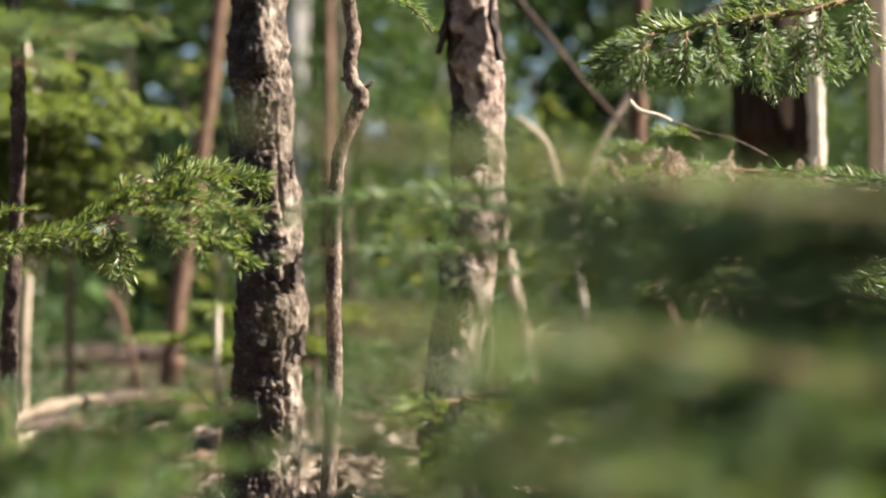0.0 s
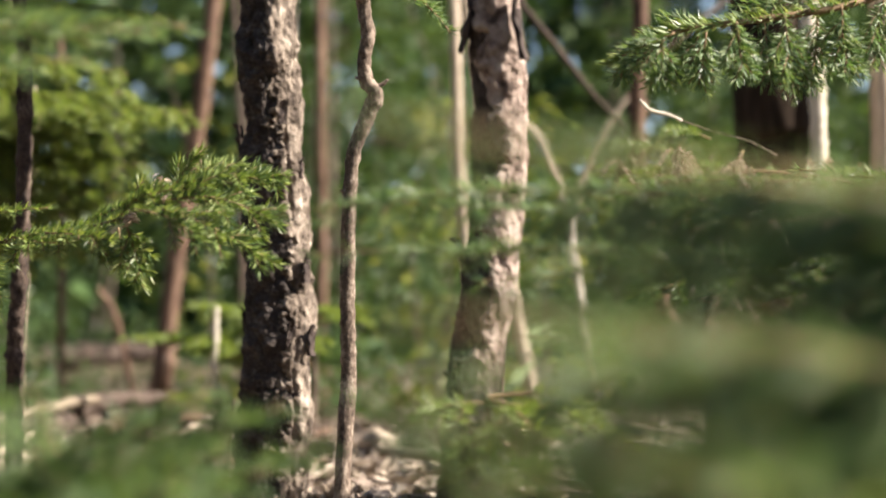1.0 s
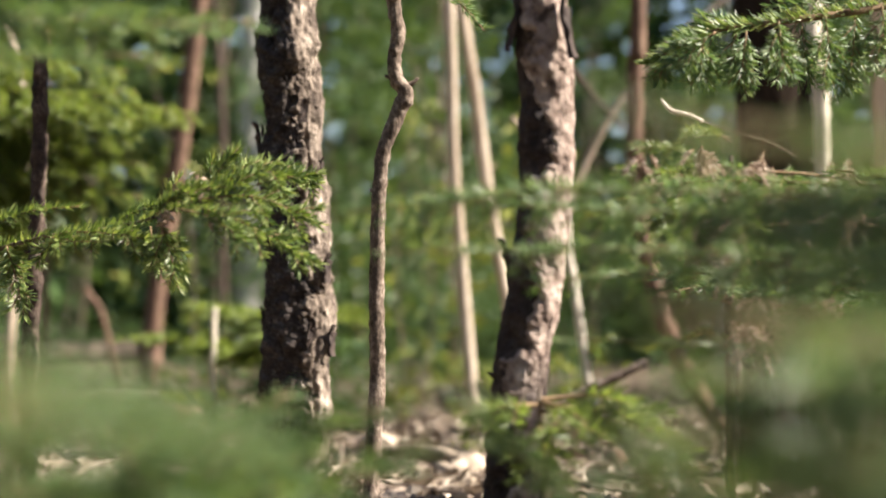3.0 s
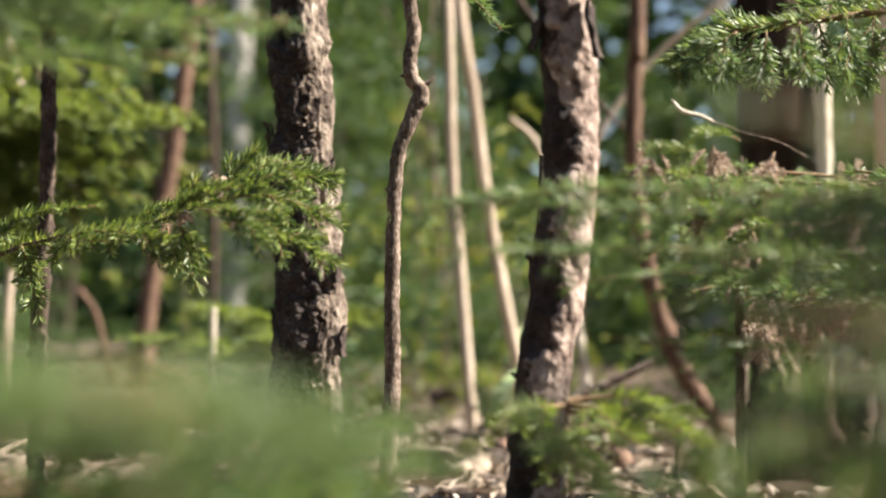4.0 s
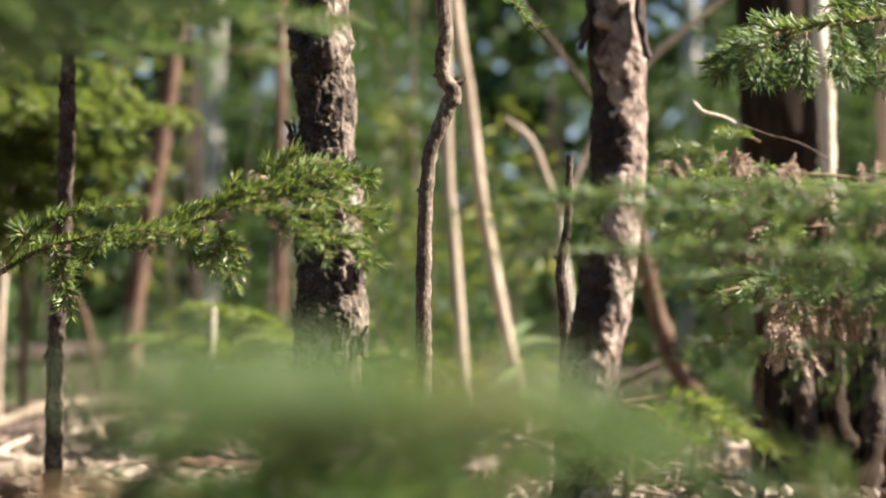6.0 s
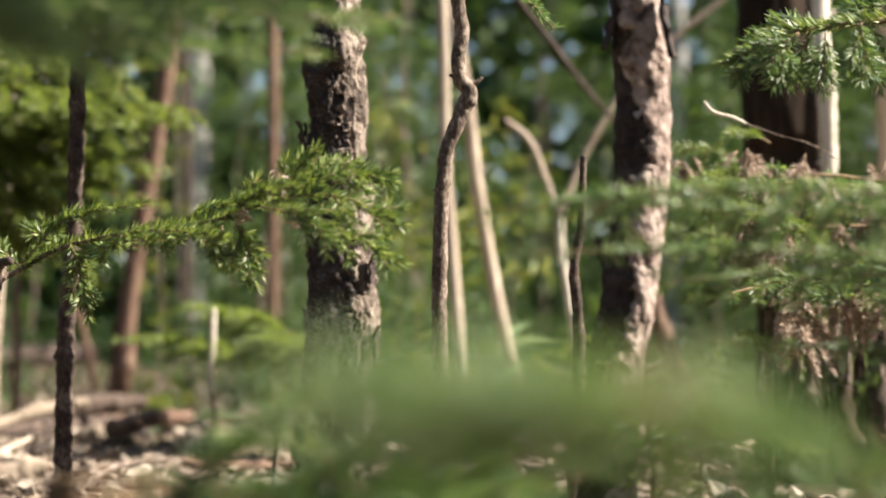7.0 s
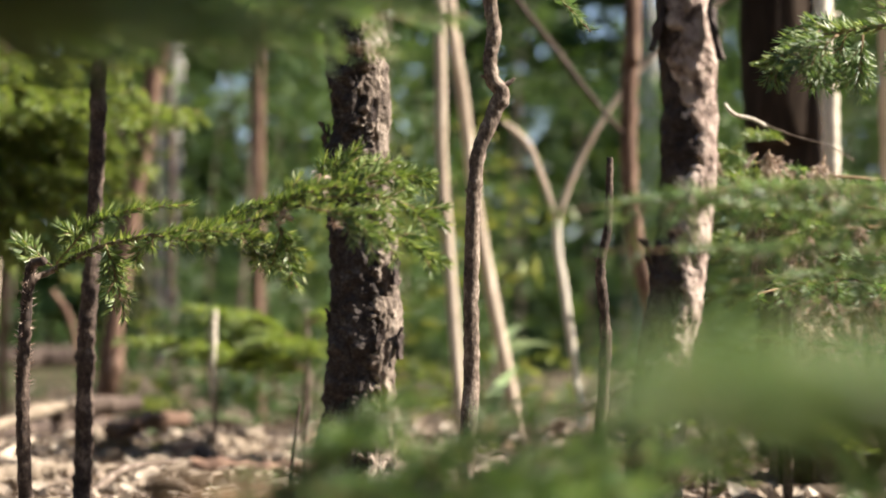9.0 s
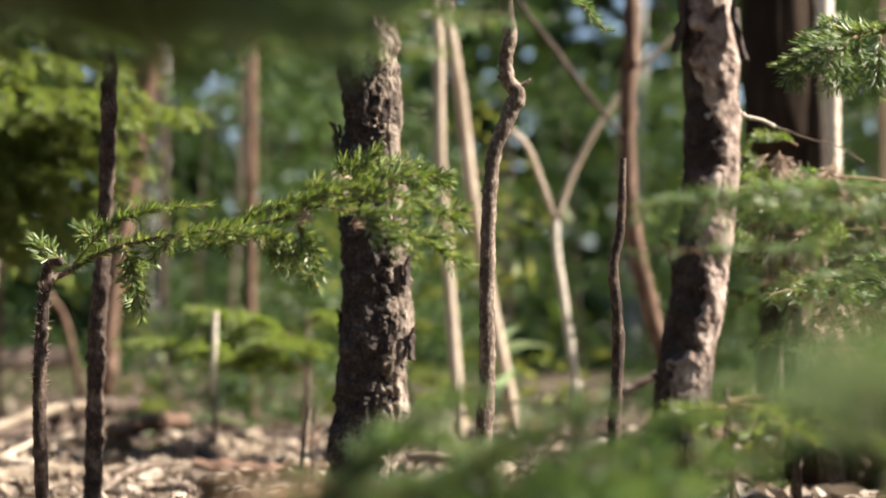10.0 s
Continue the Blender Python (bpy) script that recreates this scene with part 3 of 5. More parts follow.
yt = thing("forked_stick", "pale forked dead stem standing in the ground", "stick", (0.396, 4.440, 0.039))
g = Geo()
tube(g, [(0.396, 4.440, 0.039), (0.380, 4.435, 0.137), (0.344, 4.422, 0.374), (0.326, 4.417, 0.486), (0.324, 4.413, 0.563)], [0.011, 0.0098, 0.0088], 10, 40, 0.15, 60, 7)
part("stem", g, M_PALEWOOD, yt)
for pts in ([(0.324, 4.413, 0.557), (0.291, 4.408, 0.640), (0.248, 4.403, 0.744), (0.184, 4.401, 0.799)], [(0.324, 4.413, 0.557), (0.363, 4.407, 0.669), (0.432, 4.400, 0.803), (0.552, 4.392, 0.960), (0.750, 4.384, 1.126), (1.051, 4.368, 1.402)]):
    g = Geo()
    tube(g, pts, [0.0085, 0.0078, 0.0072], 10, 40, 0.15, 60, 8)
    part("limb", g, M_DEADWOOD, yt)
stem("fallen_branch", [(0.095, 3.960, 1.115), (0.165, 3.965, 1.016), (0.256, 3.971, 0.904), (0.327, 3.976, 0.811), (0.414, 4.030, 0.730)], [0.0065, 0.0072, 0.0065, 0.005], "dark slanting dead branch caught against a stem", M_DARKSTEM, "branch", 0.2, 60, seed=9)
tree_ = stem("red_sapling", [(0.719, 4.269, -0.007), (0.633, 4.263, 0.108), (0.573, 4.257, 0.209), (0.523, 4.250, 0.357), (0.483, 4.241, 0.532), (0.468, 4.230, 0.734), (0.471, 4.219, 0.937), (0.474, 4.212, 1.072), (0.47, 4.3, 2.6)], [0.022, 0.022, 0.02, 0.018], "smooth reddish-brown sapling trunk with a bent foot", M_REDSTEM, seed=10)
crown(tree_, (0.47, 4.3, 2.5), 1.2, 0.5, 1500, 54, M_LEAF)

# the dark tree, its pale split side and its stump-like foot
dk = thing("old_tree", "thick dark furrowed trunk of an old tree", "tree", (0.714, 3.684, -0.070))
g = Geo()
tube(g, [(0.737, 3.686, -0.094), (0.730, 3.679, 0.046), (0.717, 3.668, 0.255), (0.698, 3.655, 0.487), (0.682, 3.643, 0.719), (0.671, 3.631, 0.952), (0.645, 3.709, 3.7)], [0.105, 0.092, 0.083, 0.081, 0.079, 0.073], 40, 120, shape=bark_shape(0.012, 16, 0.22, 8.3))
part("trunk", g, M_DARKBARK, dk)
crown(dk, (0.64, 3.7, 3.6), 2.6, 1.0, 2600, 53)
STUMP = np.array((0.556, 2.867, -0.001))
stump = thing("broken_stump", "splintered rotten dark stump in shade", "stump", STUMP)
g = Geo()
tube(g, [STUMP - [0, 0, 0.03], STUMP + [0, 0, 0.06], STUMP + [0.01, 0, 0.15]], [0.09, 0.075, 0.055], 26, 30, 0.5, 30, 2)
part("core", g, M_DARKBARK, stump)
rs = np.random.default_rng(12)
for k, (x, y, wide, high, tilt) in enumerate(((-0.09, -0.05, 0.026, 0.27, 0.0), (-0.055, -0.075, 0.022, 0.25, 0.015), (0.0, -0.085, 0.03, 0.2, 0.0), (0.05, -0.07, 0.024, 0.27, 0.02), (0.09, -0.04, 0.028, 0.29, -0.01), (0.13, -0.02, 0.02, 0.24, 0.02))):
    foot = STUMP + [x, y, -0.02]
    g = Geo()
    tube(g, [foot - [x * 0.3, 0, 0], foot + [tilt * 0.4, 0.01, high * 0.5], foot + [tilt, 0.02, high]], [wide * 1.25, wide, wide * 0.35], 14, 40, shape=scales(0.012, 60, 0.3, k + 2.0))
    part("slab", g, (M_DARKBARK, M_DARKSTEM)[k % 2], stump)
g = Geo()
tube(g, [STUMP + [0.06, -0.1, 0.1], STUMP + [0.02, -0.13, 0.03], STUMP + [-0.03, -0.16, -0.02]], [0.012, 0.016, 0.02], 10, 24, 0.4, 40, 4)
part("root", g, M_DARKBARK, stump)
for k in range(40):
    a = rs.uniform(math.pi * 0.8, math.pi * 2.2)
    far = rs.uniform(0.07, 0.115)
    foot = STUMP + np.array([math.cos(a) * far, math.sin(a) * far * 0.8, -0.02])
    high = rs.uniform(0.17, 0.31)
    top = foot + np.array([-math.cos(a) * rs.uniform(-0.015, 0.035), -math.sin(a) * 0.02, high])
    g = Geo()
    wide = rs.uniform(0.006, 0.017)
    tube(g, [foot, (foot + top) / 2 + rs.normal(0, 0.005, 3), top], [wide, wide * 0.8, 0.002], 6, 14, 0.7, 60, k)
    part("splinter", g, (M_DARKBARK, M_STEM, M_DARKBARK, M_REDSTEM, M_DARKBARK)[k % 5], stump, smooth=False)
stem("bleached_sapling", [(0.753, 3.533, 0.299), (0.749, 3.526, 0.456), (0.744, 3.517, 0.614), (0.738, 3.510, 0.760), (0.722, 3.500, 0.927), (0.738, 3.531, 1.669)], [0.013, 0.015, 0.017, 0.02], "bleached pale barkless stem beside the dark trunk", M_PALEWOOD, seed=11)
tree_ = stem("leaning_tree", [(-1.011, 6.289, -0.144), (-0.966, 6.274, 0.133), (-0.897, 6.247, 0.648), (-0.848, 6.232, 0.946), (-0.783, 6.206, 1.441), (-0.68, 6.3, 2.6)], [0.036, 0.032, 0.03, 0.028], "leaning slender tree trunk with warm brown bark", M_REDSTEM, "tree", seed=12)
g = Geo()
tube(g, [(-0.949, 6.217, 0.079), (-0.932, 6.192, 0.167), (-0.904, 6.208, 0.254)], [0.028, 0.03, 0.006], 9, 20, 0.4, 30, 5)
part("torn_wood", g, M_REDSTEM, tree_, "torn orange-brown wood at the foot")
crown(tree_, (-0.68, 6.3, 2.55), 1.8, 0.8, 1500, 55, M_LEAF)
tree_ = stem("slim_tree", [(-0.448, 7.530, -0.137), (-0.474, 7.520, 0.062), (-0.476, 7.484, 0.744), (-0.481, 7.449, 1.403), (-0.5, 7.6, 3.2)], [0.028, 0.025, 0.023, 0.021], "slim straight tree trunk with red-brown bark", M_REDSTEM, "tree", seed=13)
crown(tree_, (-0.5, 7.6, 3.15), 1.8, 0.8, 1500, 56, M_LEAF)
stick_t = stem("thin_stick", [(-0.484, 3.923, -0.092), (-0.488, 3.916, 0.030), (-0.494, 3.911, 0.140)], [0.006, 0.0055, 0.006], "short pale dead stick standing upright", M_STEM, "stick", seed=14, stubs=1)
g = Geo()
tube(g, [(-0.494, 3.911, 0.134), (-0.499, 3.908, 0.188), (-0.495, 3.905, 0.237), (-0.496, 3.903, 0.280), (-0.493, 3.901, 0.316)], [0.0065, 0.0075, 0.006, 0.007, 0.005], 9, 40, 0.3, 90, 3)
part("bleached_top", g, M_PALEWOOD, stick_t, "bleached barkless upper end")
stem("thin_stick", [(-0.931, 5.624, -0.081), (-0.967, 5.613, 0.129), (-1.012, 5.603, 0.322), (-1.065, 5.599, 0.409)], [0.011, 0.01, 0.008], "leaning reddish dead stick", M_REDSTEM, "stick", seed=15)
stem("thin_stick", [(0.183, 3.210, 0.126), (0.265, 3.208, 0.167), (0.347, 3.206, 0.207)], [0.009, 0.009, 0.008], "dark stick lying across the litter", M_STEM, "stick", seed=16)

# ---------------------------------------------------------------- the near young spruce whose branch is sharp
rng = np.random.default_rng(5)
s1 = thing("young_spruce", "small spruce sapling with one long green branch", "spruce", (-0.608, 2.014, 0.027))
g = Geo()
STEM1 = [(-0.608, 2.014, 0.027), (-0.614, 2.007, 0.160), (-0.613, 2.002, 0.245), (-0.607, 1.999, 0.318), (-0.590, 1.978, 0.328)]
tube(g, STEM1, [0.008, 0.0075, 0.007, 0.006, 0.004], 9, 70, 0.3, 150, 3)
trunk = part("trunk", g, M_DARKSTEM, s1)
g = Geo()
needles(g, STEM1[1:4], 0.013, 1500, rng, flat=1.0, angle=80, width=0.06)
part("stubble", g, M_BROWN_NEEDLE, trunk)
MAIN = [(-0.586, 2.007, 0.318), (-0.555, 1.986, 0.334), (-0.516, 1.961, 0.346), (-0.459, 1.923, 0.355), (-0.404, 1.886, 0.359), (-0.357, 1.853, 0.367), (-0.317, 1.824, 0.379), (-0.284, 1.799, 0.386)]
g = Geo()
tube(g, [(-0.611, 2.0, 0.29), (-0.604, 2.003, 0.308), *MAIN], [0.004, 0.003, 0.0022, 0.0014], 7, 80, 0.25, 150)
mainb = part("branch", g, M_STEM, s1)
g = Geo()
needles(g, MAIN, 0.0165, 2300, rng, width=0.07, flat=0.7, angle=44, under=0.35, up=(0.1, -0.6, 0.8))
part("needles", g, M_YOUNG_NEEDLE, mainb)
HEAD = [
    ([(-0.314, 1.822, 0.38), (-0.278, 1.798, 0.399), (-0.24, 1.795, 0.41), (-0.204, 1.792, 0.404)], 6, 0.05),
    ([(-0.3, 1.782, 0.381), (-0.251, 1.767, 0.384), (-0.213, 1.765, 0.373), (-0.181, 1.763, 0.356)], 5, 0.05),
    ([(-0.3, 1.752, 0.373), (-0.251, 1.738, 0.355), (-0.214, 1.737, 0.336), (-0.183, 1.735, 0.317)], 4, 0.04),
    ([(-0.315, 1.724, 0.368), (-0.284, 1.7, 0.36), (-0.263, 1.699, 0.348), (-0.246, 1.699, 0.335)], 4, 0.035),
    ([(-0.306, 1.876, 0.39), (-0.289, 1.862, 0.408), (-0.261, 1.856, 0.419)], 5, 0.04),
    ([(-0.249, 1.876, 0.405), (-0.208, 1.872, 0.415), (-0.186, 1.871, 0.407)], 6, 0.024),
    ([(-0.344, 1.795, 0.366), (-0.322, 1.778, 0.384), (-0.284, 1.749, 0.39)], 4, 0.035),
]
ALONG = [
    ([(-0.577, 1.973, 0.324), (-0.538, 1.946, 0.362), (-0.494, 1.916, 0.378), (-0.432, 1.875, 0.381)], 6, 0.022),
    ([(-0.586, 2.007, 0.323), (-0.607, 2.012, 0.341), (-0.625, 2.013, 0.351)], 4, 0.02),
    ([(-0.419, 1.935, 0.361), (-0.377, 1.905, 0.378), (-0.332, 1.874, 0.388)], 7, 0.024),
    ([(-0.473, 1.885, 0.351), (-0.437, 1.861, 0.344), (-0.4, 1.836, 0.342)], 6, 0.024),
    ([(-0.43, 1.847, 0.353), (-0.389, 1.818, 0.349), (-0.354, 1.793, 0.343)], 6, 0.024),
    ([(-0.539, 2.004, 0.341), (-0.559, 2.016, 0.355), (-0.581, 2.028, 0.367)], 4, 0.018),
]
HANGING = [
    ([(-0.523, 1.947, 0.344), (-0.513, 1.942, 0.316), (-0.501, 1.938, 0.268)], 8, 0.022),
    ([(-0.342, 1.823, 0.36), (-0.333, 1.819, 0.334), (-0.322, 1.813, 0.295)], 8, 0.024),
    ([(-0.361, 1.886, 0.361), (-0.357, 1.884, 0.338), (-0.349, 1.88, 0.313)], 5, 0.018),
    ([(-0.384, 1.834, 0.356), (-0.373, 1.827, 0.34), (-0.358, 1.817, 0.327)], 4, 0.018),
    ([(-0.469, 1.968, 0.357), (-0.488, 1.981, 0.342), (-0.498, 1.988, 0.329)], 3, 0.014),
]
for shoots, normal in ((HEAD, (0.1, -0.8, 0.6)), (ALONG, (0.1, -0.7, 0.7)), (HANGING, (0.3, -0.9, 0.2))):
    for pts, count, reach in shoots:
        spray(mainb, pts, count, reach, rng, normal=normal)

for k, (at, wide) in enumerate((((-0.301, 1.782, 0.397), 0.009), ((-0.336, 1.809, 0.365), 0.006), ((-0.283, 1.771, 0.36), 0.006), ((-0.38, 1.841, 0.349), 0.006))):
    rk = np.random.default_rng(700 + k)
    g = Geo()
    leaves(g, np.array(at) + rk.normal(0, wide * 0.6, (22, 3)), 0.011, rk, slim=0.4)
    part("bud", g, M_BROWN_NEEDLE, mainb, "papery pinkish-brown open bud", smooth=False)

# ---------------------------------------------------------------- other spruces
def spruce(label, base, top, boughs, seed, girth=0.012, mats=None, group="", **kw):
    t = thing("young_spruce", label, "spruce", base, group)
    g = Geo()
    b, e = np.array(base), np.array(top)
    tube(g, [b, b + (e - b) * 0.5 + np.array([0.006, 0.004, 0]), e], [girth, girth * 0.75, girth * 0.4], 9, 50, 0.25, 120, seed)
    part("trunk", g, M_STEM, t)
    r = np.random.default_rng(seed)
    for root, tip, extra in boughs:
        bough(t, root, tip, r, mats=mats, **{**kw, **extra})
    z0 = 0.32 + 0.2 * base[1]
    if top[2] > z0 + 0.1:
        for k in range(6):
            u = (k + 0.5) / 6
            root = np.array([base[0] + (top[0] - base[0]) * u, base[1], z0 + (top[2] - z0) * u])
            away = math.copysign(1, base[0])
            a = (-0.5 + k % 3 * 0.5) * 2.2
            ln = 0.3 * (1.1 - u)
            tip = root + np.array([away * math.cos(a) * ln, math.sin(a) * ln, -0.04])
            bough(t, root, tip, r, reach=0.1, step=0.05, per_metre=600, mats=mats, thick=0.003, second=False)
    return t


# right-hand spruce with the bright top bough
bright = spruce("young spruce with bright sunlit upper bough", on_ground(0.62, 2.0), (0.61, 2.0, 0.82), [], 21, mats=[M_TWIG, M_YOUNG_NEEDLE], per_metre=2000, length=0.02)
AXIS = [(0.612, 1.99, 0.69), (0.544, 1.939, 0.661), (0.426, 1.855, 0.6), (0.332, 1.828, 0.577), (0.262, 1.83, 0.568), (0.21, 1.831, 0.558), (0.155, 1.834, 0.529)]
g = Geo()
tube(g, AXIS, [0.006, 0.004, 0.003, 0.0015], 7, 60, 0.2, 120)
upper = part("bough", g, M_TWIG, bright)
g = Geo()
needles(g, AXIS[1:], 0.019, 1600, rng, width=0.06, flat=0.85, angle=48)
part("needles", g, M_YOUNG_NEEDLE, upper)
FANS = [
    ([(0.44, 1.904, 0.61), (0.368, 1.905, 0.617), (0.298, 1.908, 0.592)], 10, 0.04),
    ([(0.283, 1.879, 0.578), (0.23, 1.88, 0.575), (0.188, 1.882, 0.56)], 9, 0.03),
    ([(0.212, 1.771, 0.55), (0.184, 1.773, 0.532), (0.167, 1.774, 0.516)], 6, 0.022),
]
FRINGE = [
    ([(0.175, 1.833, 0.54), (0.166, 1.834, 0.521), (0.162, 1.835, 0.502)], 4, 0.014),
    ([(0.205, 1.802, 0.549), (0.203, 1.803, 0.519), (0.2, 1.805, 0.491)], 7, 0.022),
    ([(0.254, 1.88, 0.569), (0.243, 1.882, 0.537), (0.235, 1.883, 0.514)], 6, 0.022),
    ([(0.25, 1.81, 0.558), (0.246, 1.812, 0.521), (0.24, 1.814, 0.488)], 7, 0.022),
    ([(0.274, 1.77, 0.561), (0.278, 1.771, 0.526), (0.283, 1.773, 0.488)], 8, 0.026),
    ([(0.324, 1.888, 0.584), (0.329, 1.89, 0.539), (0.334, 1.892, 0.496)], 8, 0.026),
    ([(0.328, 1.798, 0.572), (0.334, 1.801, 0.52), (0.341, 1.803, 0.465)], 9, 0.028),
    ([(0.379, 1.876, 0.592), (0.376, 1.879, 0.538), (0.37, 1.882, 0.489)], 9, 0.028),
]
FRINGE += [([(0.388, 1.806, 0.584), (0.391, 1.809, 0.533), (0.4, 1.811, 0.491)], 9, 0.028), ([(0.442, 1.844, 0.604), (0.434, 1.847, 0.557), (0.437, 1.849, 0.51)], 8, 0.028)]
for shoots, normal in ((FANS, (0.1, -0.7, 0.7)), (FRINGE, (0.4, -0.9, 0.1))):
    for pts, count, reach in shoots:
        if shoots is FRINGE:
            pts = [tuple(np.array(pts[0]) + 0.78 * (np.array(p) - np.array(pts[0]))) for p in pts]
        spray(upper, pts, count + 2, reach * 1.15, rng, 0.0165, 1700, [M_TWIG, M_NEEDLE], normal=normal, width=0.056)
spruce("young spruce with green boughs beside the dead spruce", (0.66, 1.75, -0.02), (0.64, 1.75, 0.5), [
    ((0.64, 1.75, 0.38), (0.360, 1.893, 0.425), dict(reach=0.16, sag=0.0)),
    ((0.64, 1.75, 0.3), (0.326, 2.197, 0.356), dict(reach=0.14, sag=0.0)),
    ((0.64, 1.75, 0.27), (0.175, 1.898, 0.318), dict(reach=0.14, sag=0.0)),
], 35, 0.009, per_metre=2000)
# nearest spruce, just outside the way of the camera, whose boughs hang low over the ground
NEAR_LOW = [
    ((0.387, 0.619, 0.13), (0.023, 0.623, 0.204), dict()),
    ((0.387, 0.619, 0.11), (0.046, 0.643, 0.19), dict()),
    ((0.387, 0.619, 0.15), (0.013, 0.602, 0.222), dict()),
    ((0.387, 0.619, 0.12), (0.07, 0.603, 0.203), dict()),
]
spruce("young spruce with dense dark green boughs", (0.387, 0.619, 0.0), (0.387, 0.619, 0.461), [
    ((0.387, 0.619, 0.287), (0.011, 0.696, 0.286), dict()),
    ((0.387, 0.619, 0.272), (0.031, 0.727, 0.299), dict()),
    ((0.387, 0.619, 0.256), (0.017, 0.665, 0.267), dict()),
    ((0.387, 0.619, 0.240), (0.066, 0.634, 0.257), dict()),
    ((0.387, 0.619, 0.208), (-0.043, 0.558, 0.216), dict()),
    ((0.387, 0.619, 0.224), (-0.022, 0.557, 0.231), dict()),
    ((0.387, 0.619, 0.185), (-0.035, 0.543, 0.200), dict()),
    ((0.387, 0.619, 0.201), (0.026, 0.699, 0.221), dict()),
    ((0.387, 0.619, 0.169), (0.030, 0.685, 0.201), dict()),
    ((0.387, 0.619, 0.153), (0.037, 0.670, 0.188), dict()),
    ((0.387, 0.619, 0.208), (0.013, 0.556, 0.241), dict()),
    ((0.387, 0.619, 0.177), (0.013, 0.510, 0.209), dict()),
    ((0.387, 0.619, 0.169), (0.026, 0.494, 0.204), dict()),
    ((0.387, 0.619, 0.208), (-0.014, 0.792, 0.261), dict(reach=0.09)),
    ((0.387, 0.619, 0.235), (-0.053, 0.468, 0.298), dict(reach=0.05, per_metre=800, start=0.35)),
    ((0.387, 0.619, 0.17), (-0.045, 0.47, 0.247), dict(reach=0.05, per_metre=800, start=0.35)),
] + NEAR_LOW, 22, reach=0.13, sag=-0.01, step=0.018, per_metre=1800, length=0.015, thick=0.003)
# seedling close by the camera
spruce("low bushy spruce seedling close to the lens", on_ground(*(-0.189, 0.381, 0.231)[:2]), (-0.189, 0.381, 0.237), [
    ((-0.189, 0.381, 0.232), (-0.261, 0.373, 0.231), dict()),
    ((-0.189, 0.381, 0.231), (-0.244, 0.404, 0.233), dict()),
    ((-0.189, 0.381, 0.230), (-0.243, 0.366, 0.227), dict()),
    ((-0.189, 0.381, 0.232), (-0.176, 0.411, 0.231), dict()),
    ((-0.189, 0.381, 0.230), (-0.213, 0.381, 0.223), dict()),
    ((-0.189, 0.381, 0.231), (-0.256, 0.389, 0.234), dict()),
    ((-0.189, 0.381, 0.231), (-0.223, 0.351, 0.229), dict()),
    ((-0.189, 0.381, 0.228), (-0.184, 0.382, 0.211), dict()),
    ((-0.189, 0.381, 0.231), (-0.180, 0.358, 0.227), dict()),
    ((-0.189, 0.381, 0.231), (-0.163, 0.469, 0.222), dict()),
    ((-0.189, 0.381, 0.231), (-0.14, 0.468, 0.215), dict()),
    ((-0.189, 0.381, 0.231), (-0.255, 0.455, 0.225), dict()),
    ((-0.189, 0.381, 0.231), (-0.216, 0.412, 0.229), dict()),
    ((-0.189, 0.381, 0.231), (-0.231, 0.423, 0.217), dict()),
], 23, 0.0015, reach=0.03, sag=0.0, step=0.0095, length=0.014, per_metre=2300, thick=0.0015, start=0.08)
# top-left spruces
spruce("young spruce with shaded boughs reaching over the saplings", (-0.86, 1.2, 0.0), (-0.86, 1.2, 1.0), [
    ((-0.86, 1.2, 0.47), (-0.221, 1.230, 0.454), dict()),
    ((-0.86, 1.2, 0.45), (-0.259, 1.192, 0.428), dict()),
    ((-0.86, 1.2, 0.48), (-0.280, 1.290, 0.473), dict()),
    ((-0.86, 1.2, 0.46), (-0.206, 1.270, 0.466), dict()),
], 24, reach=0.11, sag=-0.01, step=0.018, per_metre=1800, thick=0.0022)
spruce("slender young spruce close to the lens", (-0.47, 0.58, 0.0), (-0.475, 0.58, 0.8), [
    ((-0.475, 0.58, 0.34), (-0.342, 0.616, 0.341), dict()),
    ((-0.475, 0.58, 0.36), (-0.368, 0.596, 0.330), dict()),
    ((-0.475, 0.58, 0.35), (-0.274, 0.794, 0.384), dict()),
    ((-0.475, 0.58, 0.33), (-0.329, 0.745, 0.357), dict()),
    ((-0.475, 0.58, 0.34), (-0.397, 0.655, 0.345), dict()),
], 30, 0.0055, reach=0.08, sag=-0.01, step=0.018, per_metre=1600, thick=0.0018)
# middle-right spruce: pale tip bough crossing the slim pine
spruce("young spruce with a pale bough crossing the slim pine", (0.56, 1.26, 0.0), (0.56, 1.26, 0.6), [
    ((0.56, 1.26, 0.36), (-0.147, 1.285, 0.332), dict(reach=0.09, start=0.45)),
    ((0.56, 1.26, 0.3), (-0.121, 1.255, 0.303), dict(reach=0.06, start=0.5, per_metre=1300)),
    ((0.56, 1.26, 0.33), (-0.089, 1.36, 0.349), dict(reach=0.09, start=0.5)),
    ((0.56, 1.26, 0.27), (-0.003, 1.396, 0.288), dict(reach=0.1, start=0.4, per_metre=1100)),
    ((0.56, 1.26, 0.23), (0.033, 1.416, 0.245), dict(reach=0.1, start=0.4, per_metre=1100)),
], 25, sag=0.0, step=0.03, thick=0.002, length=0.017, per_metre=1600, droop=1.4)
